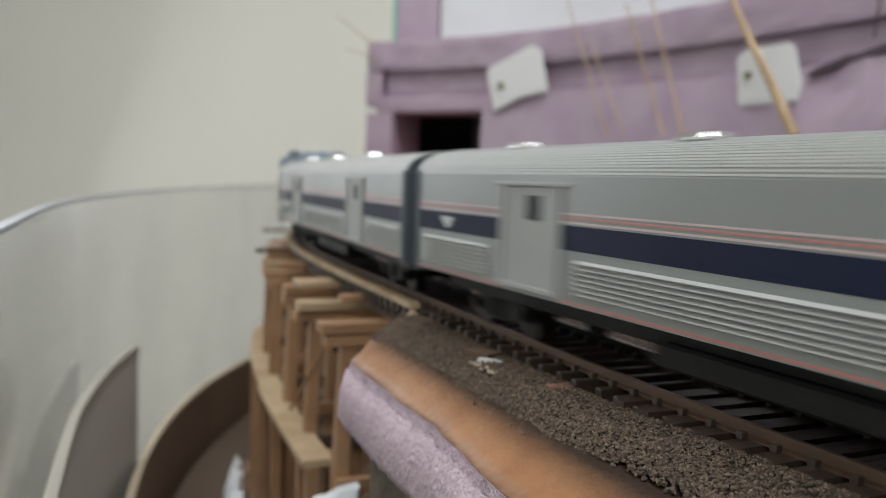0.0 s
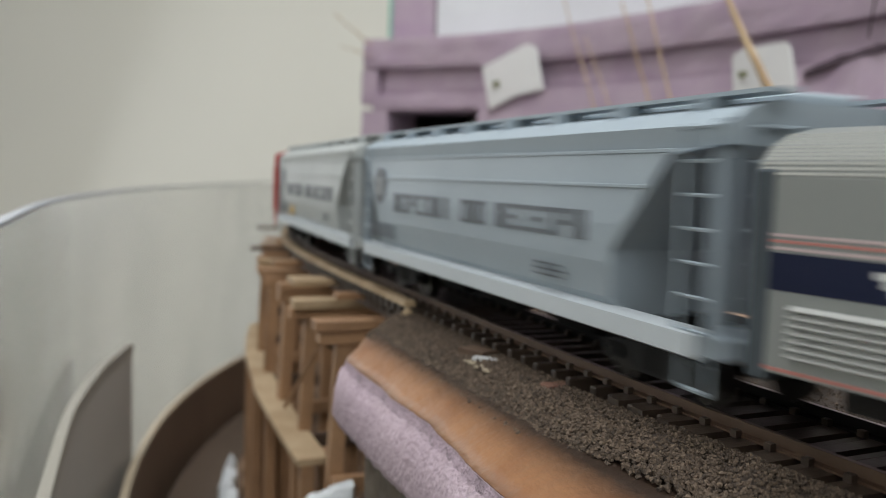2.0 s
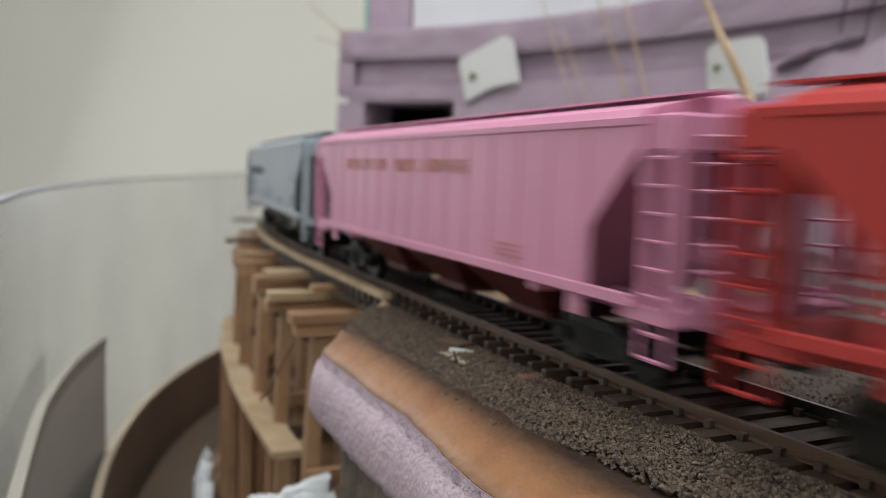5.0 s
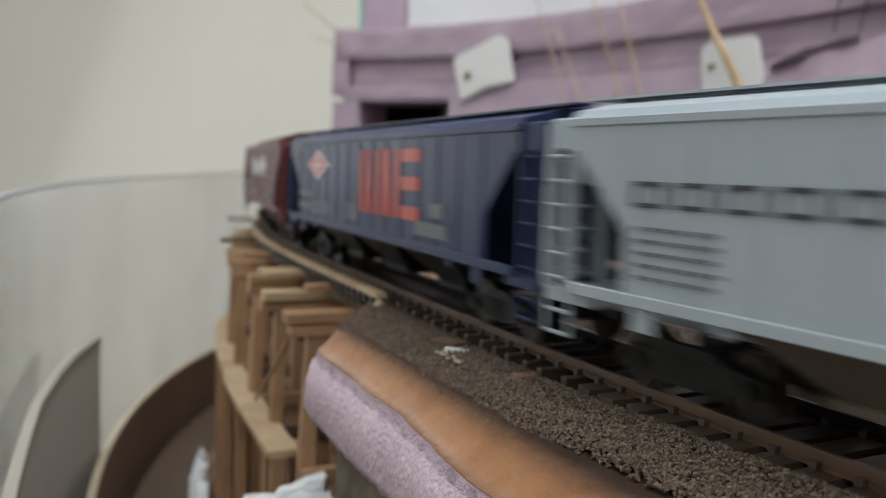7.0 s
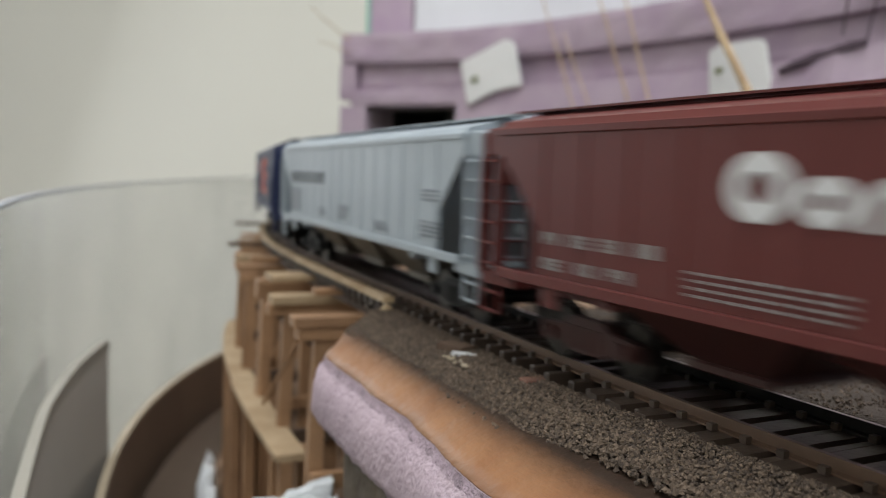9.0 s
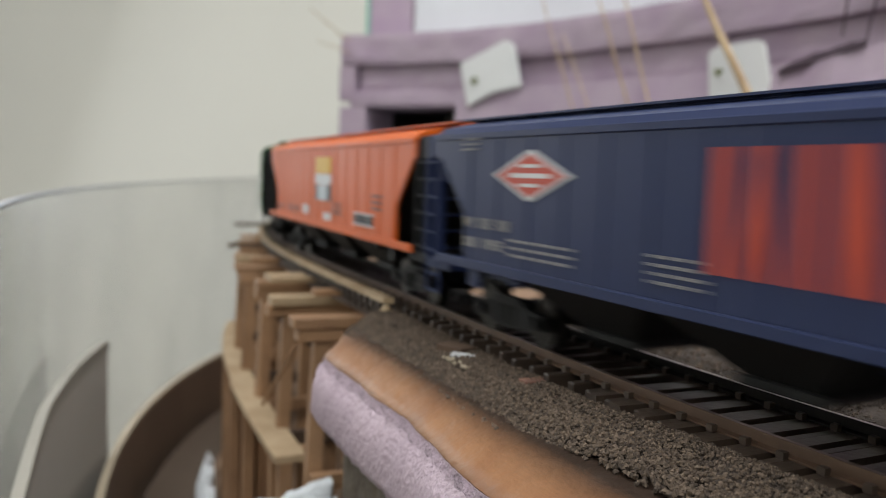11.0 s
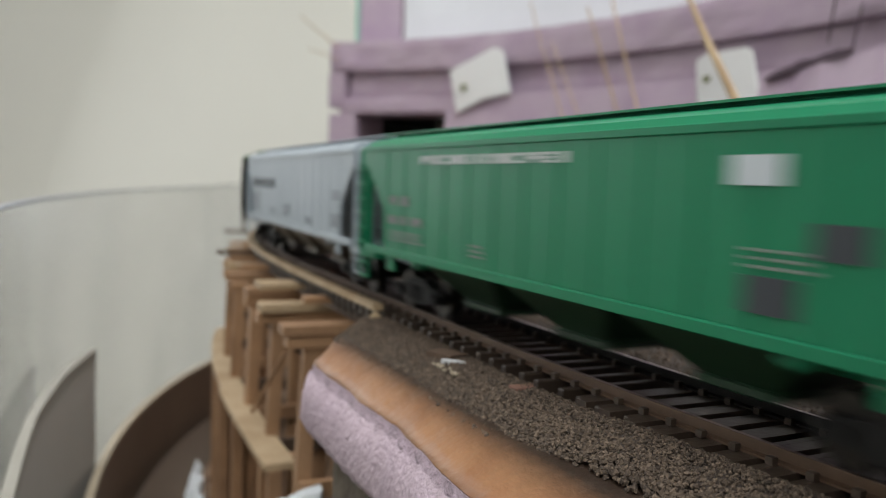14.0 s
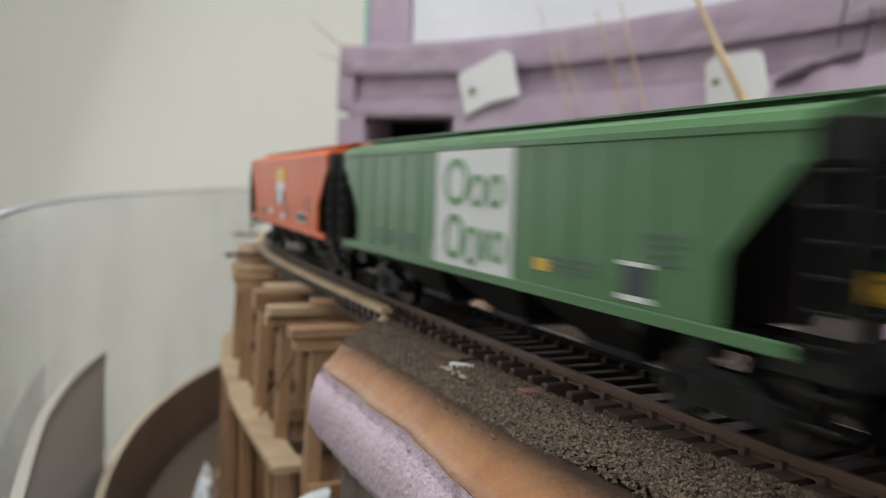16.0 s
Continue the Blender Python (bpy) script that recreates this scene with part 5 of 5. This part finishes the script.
side_marks(mns, [("data_print", FADEDINK, "small white print", small_print(79, 72, 37, 40, 3, 1) + block_letters(77, 17, 22.2, 24.2, "pi oe io", stroke=0.2) + block_letters(77, 15, 18.4, 20.3, "on ipe", stroke=0.2)
                  + small_print(60, 40, 17.5, 21.5, 3, 4) + small_print(21, 10, 17.6, 22.5, 4, 5)),
                 ("data_panel", GREYINK, "grey data panel", [(-32, -50, 17.6, 20.6), (-40, -48, 22, 25)])], Y0)

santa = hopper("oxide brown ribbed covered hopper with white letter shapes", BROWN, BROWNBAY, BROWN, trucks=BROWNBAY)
round_marks(santa, WHITEINK, "plain white letter-sized shape", (
    ("oval", 29.6, 20.2, 27.4, 36.2, 2.4), ("oval", 19.0, 11.8, 27.4, 33.4, 2.0), ("arch", 10.6, 2.0, 27.4, 33.3, 2.0), ("cross", 1.0, -4.6, 27.4, 35.0, 2.2),
    ("oval", -5.4, -13.0, 27.4, 33.4, 2.0), ("double", -14.2, -24.6, 27.3, 36.2, 3.0), ("oval", -25.6, -34.0, 27.4, 34.0, 2.1)), Y0)
side_marks(santa, [("data_print", FADEDINK, "small white print", block_letters(75, 28, 21.2, 23.2, "pi oe ei in", gap=0.3, stroke=0.2) + block_letters(75, 23, 17.0, 18.9, "oe io pi", gap=0.3, stroke=0.2)
                    + small_print(41, 16, 16.8, 20.8, 4, 4) + small_print(2, -8, 16.4, 18.6, 2, 5) + small_print(-24, -35, 17, 20, 2, 6) + small_print(-48, -60, 24, 27, 3, 7)),
                   ("panel_frame", FADEDINK, "pale panel frame", [(-35.4, -52.6, 20.7, 21.0), (-35.4, -52.6, 18.1, 18.4), (-41, -41.4, 18.4, 20.7), (-46.6, -47, 18.4, 20.7)] + small_print(-36, -52, 18.6, 20.6, 3, 12)),
                   ("data_panel", BLACKINK, "dark data panel", [(-35.6, -40.8, 18.5, 20.6), (-41.6, -46.4, 18.5, 20.6), (-47.2, -52.4, 18.5, 20.6)])], Y0)

orange = hopper("orange ribbed covered hopper with black ends and emblem", ORANGE, BLACK, BLACK, tank=YELLOW)
side_marks(orange, [("emblem_top", YELLOW, "yellow upper half of the emblem", [(13.7, -4.8, 31.6, 36.8)]),
                    ("emblem_band", WHITEINK, "white emblem band", [(13.9, -5.0, 28.2, 31.4), (31.3, 24, 17.6, 20.6), (2.4, -5.5, 16.9, 19.2)]),
                    ("emblem_base", GREYINK, "grey lower part of the emblem", [(13.5, 10, 23, 28), (-1, -5, 23, 28)]),
                    ("emblem_core", PALESILL, "pale middle of the emblem", [(9.8, -0.8, 23, 28)]),
                    ("data_print", GREYINK, "small dark print", small_print(76, 62, 17.4, 19.2, 2, 1) + small_print(56, 38, 17.4, 20, 3, 2) + small_print(-8, -18, 19, 23, 3, 3) + small_print(-48, -56, 22, 27, 3, 5)),
                    ("data_panel", BLACKINK, "dark data panel with pale frame", [(-32, -39.6, 18.1, 20.6), (-41, -48.6, 18.1, 20.6)])], Y0)
side_marks(orange, [("panel_frame", WHITEINK, "pale panel frame", [(-31.4, -49.4, 17.6, 18.0), (-31.4, -49.4, 20.7, 21.1)])], Y0)
agri = hopper("sage green ribbed covered hopper with white panel", SAGE, BLACK, BLACK, tank=YELLOW)
side_marks(agri, [("sign_panel", WHITEINK, "large white sign panel", [(21.6, -13.0, 15.3, 39.4)])], Y0)


for k, (cx, cz, rx, rz, wide, a0, a1) in enumerate(((5.6, 33.0, 5.8, 4.9, 1.5, 0, 360), (-4.4, 31.4, 3.6, 3.3, 1.2, 0, 360), (-12.2, 31.4, 3.4, 3.3, 1.2, 0, 360),
                                                    (6.0, 21.8, 4.6, 4.8, 1.4, 0, 360), (-2.6, 20.4, 3.4, 4.0, 1.2, 0, 360),
                                                    (-8.4, 21.0, 1.9, 3.2, 1.0, 0, 360), (-13.8, 21.0, 3.0, 3.2, 1.2, 0, 360))):
    bm = bmesh.new()
    ring(bm, cx + 0.2, cz, rx, rz, wide, Y0 + 0.12, a0, a1)
    part("letter_shape", bm, GREENINK, agri, "plain rounded green ring on the panel")
side_marks(agri, [("data_print", GREYINK, "small dark print", small_print(62, 48, 17.5, 21, 3, 1) + small_print(40, 32, 17.5, 21, 3, 2) + small_print(-26, -40, 18.5, 21.5, 3, 3) + small_print(-52, -60, 22, 27, 4, 4)),
                  ("data_panel", BLACKINK, "dark data panel with pale frame", [(-47.2, -52.8, 17.6, 21.4)]),
                  ("panel_frame", WHITEINK, "pale panel frame", [(-46.4, -53.6, 16.6, 17.4), (-46.4, -53.6, 21.6, 22.2)] + small_print(24, 19, 16, 20, 5, 9)),
                  ("yellow_panel", YELLOW, "small yellow mark", [(-22, -26, 18.4, 20.4)])], Y0)

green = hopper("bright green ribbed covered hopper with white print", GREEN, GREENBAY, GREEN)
side_marks(green, [("lettering", WHITEINK, "row of small white letter-sized shapes", block_letters(55, 60, 36.0, 37.8, "pocneioncpei", gap=0.3)),
                   ("data_print", FADEDINK, "small white print", block_letters(73, 11.5, 26.5, 28.6, "pi oe", stroke=0.2) + block_letters(73.5, 20.5, 22.0, 23.9, "no ei opi", stroke=0.2) + small_print(73, 53, 17.8, 20.6, 3, 3)
                    + small_print(30, 24, 17.5, 20.5, 3, 4) + small_print(-42, -52, 23, 26, 3, 6)),
                   ("data_panel", PALESILL, "pale data panel", [(-39, -47, 33, 36.6)]),
                   ("dark_panel", BLACKINK, "dark data panel", [(-42, -50, 18, 22.4), (-52, -59, 25, 29)])], Y0)

# rear end of each car on the line at the start; each car's half length and truck spread
TRAIN = []


def add(car, rear, half, spreadx, fresh=True):
    ob = car if fresh else copy_thing(car, Matrix())
    TRAIN.append((ob, rear, half, spreadx))


add(baggage, 173, 109, 78)
add(baggage, 402, 109, 78, False)
add(nw_blue, 567, 80, 58)
add(nw_warm, 733, 80, 58)
add(cp, 913, 85, 66)
add(pink, 1104, 85, 66)
add(procor, 1295, 85, 66)
add(mns, 1481, 85, 66)
add(santa, 1665, 85, 66)
add(procor, 1851, 85, 66, False)
add(mns, 2037, 85, 66, False)
add(orange, 2222, 85, 66)
add(agri, 2408, 85, 66)
add(green, 2595, 85, 66)
add(procor, 2776, 85, 66, False)
add(agri, 2968, 85, 66, False)
add(orange, 3155, 85, 66, False)
SPEED = 172.0


def car_pose(rear, half, spreadx, t):
    c = rear - half - SPEED * t
    a, _ = along(c - spreadx)
    b, _ = along(c + spreadx)
    d = b - a
    return Matrix.Translation((a + b) / 2 * MM) @ Matrix.Rotation(math.atan2(d.y, d.x), 4, "Z")


def motions():
    for ob, rear, half, spreadx in TRAIN:
        walk(ob, [(k * 0.2, car_pose(rear, half, spreadx, k * 0.2)) for k in range(81)])


motions()
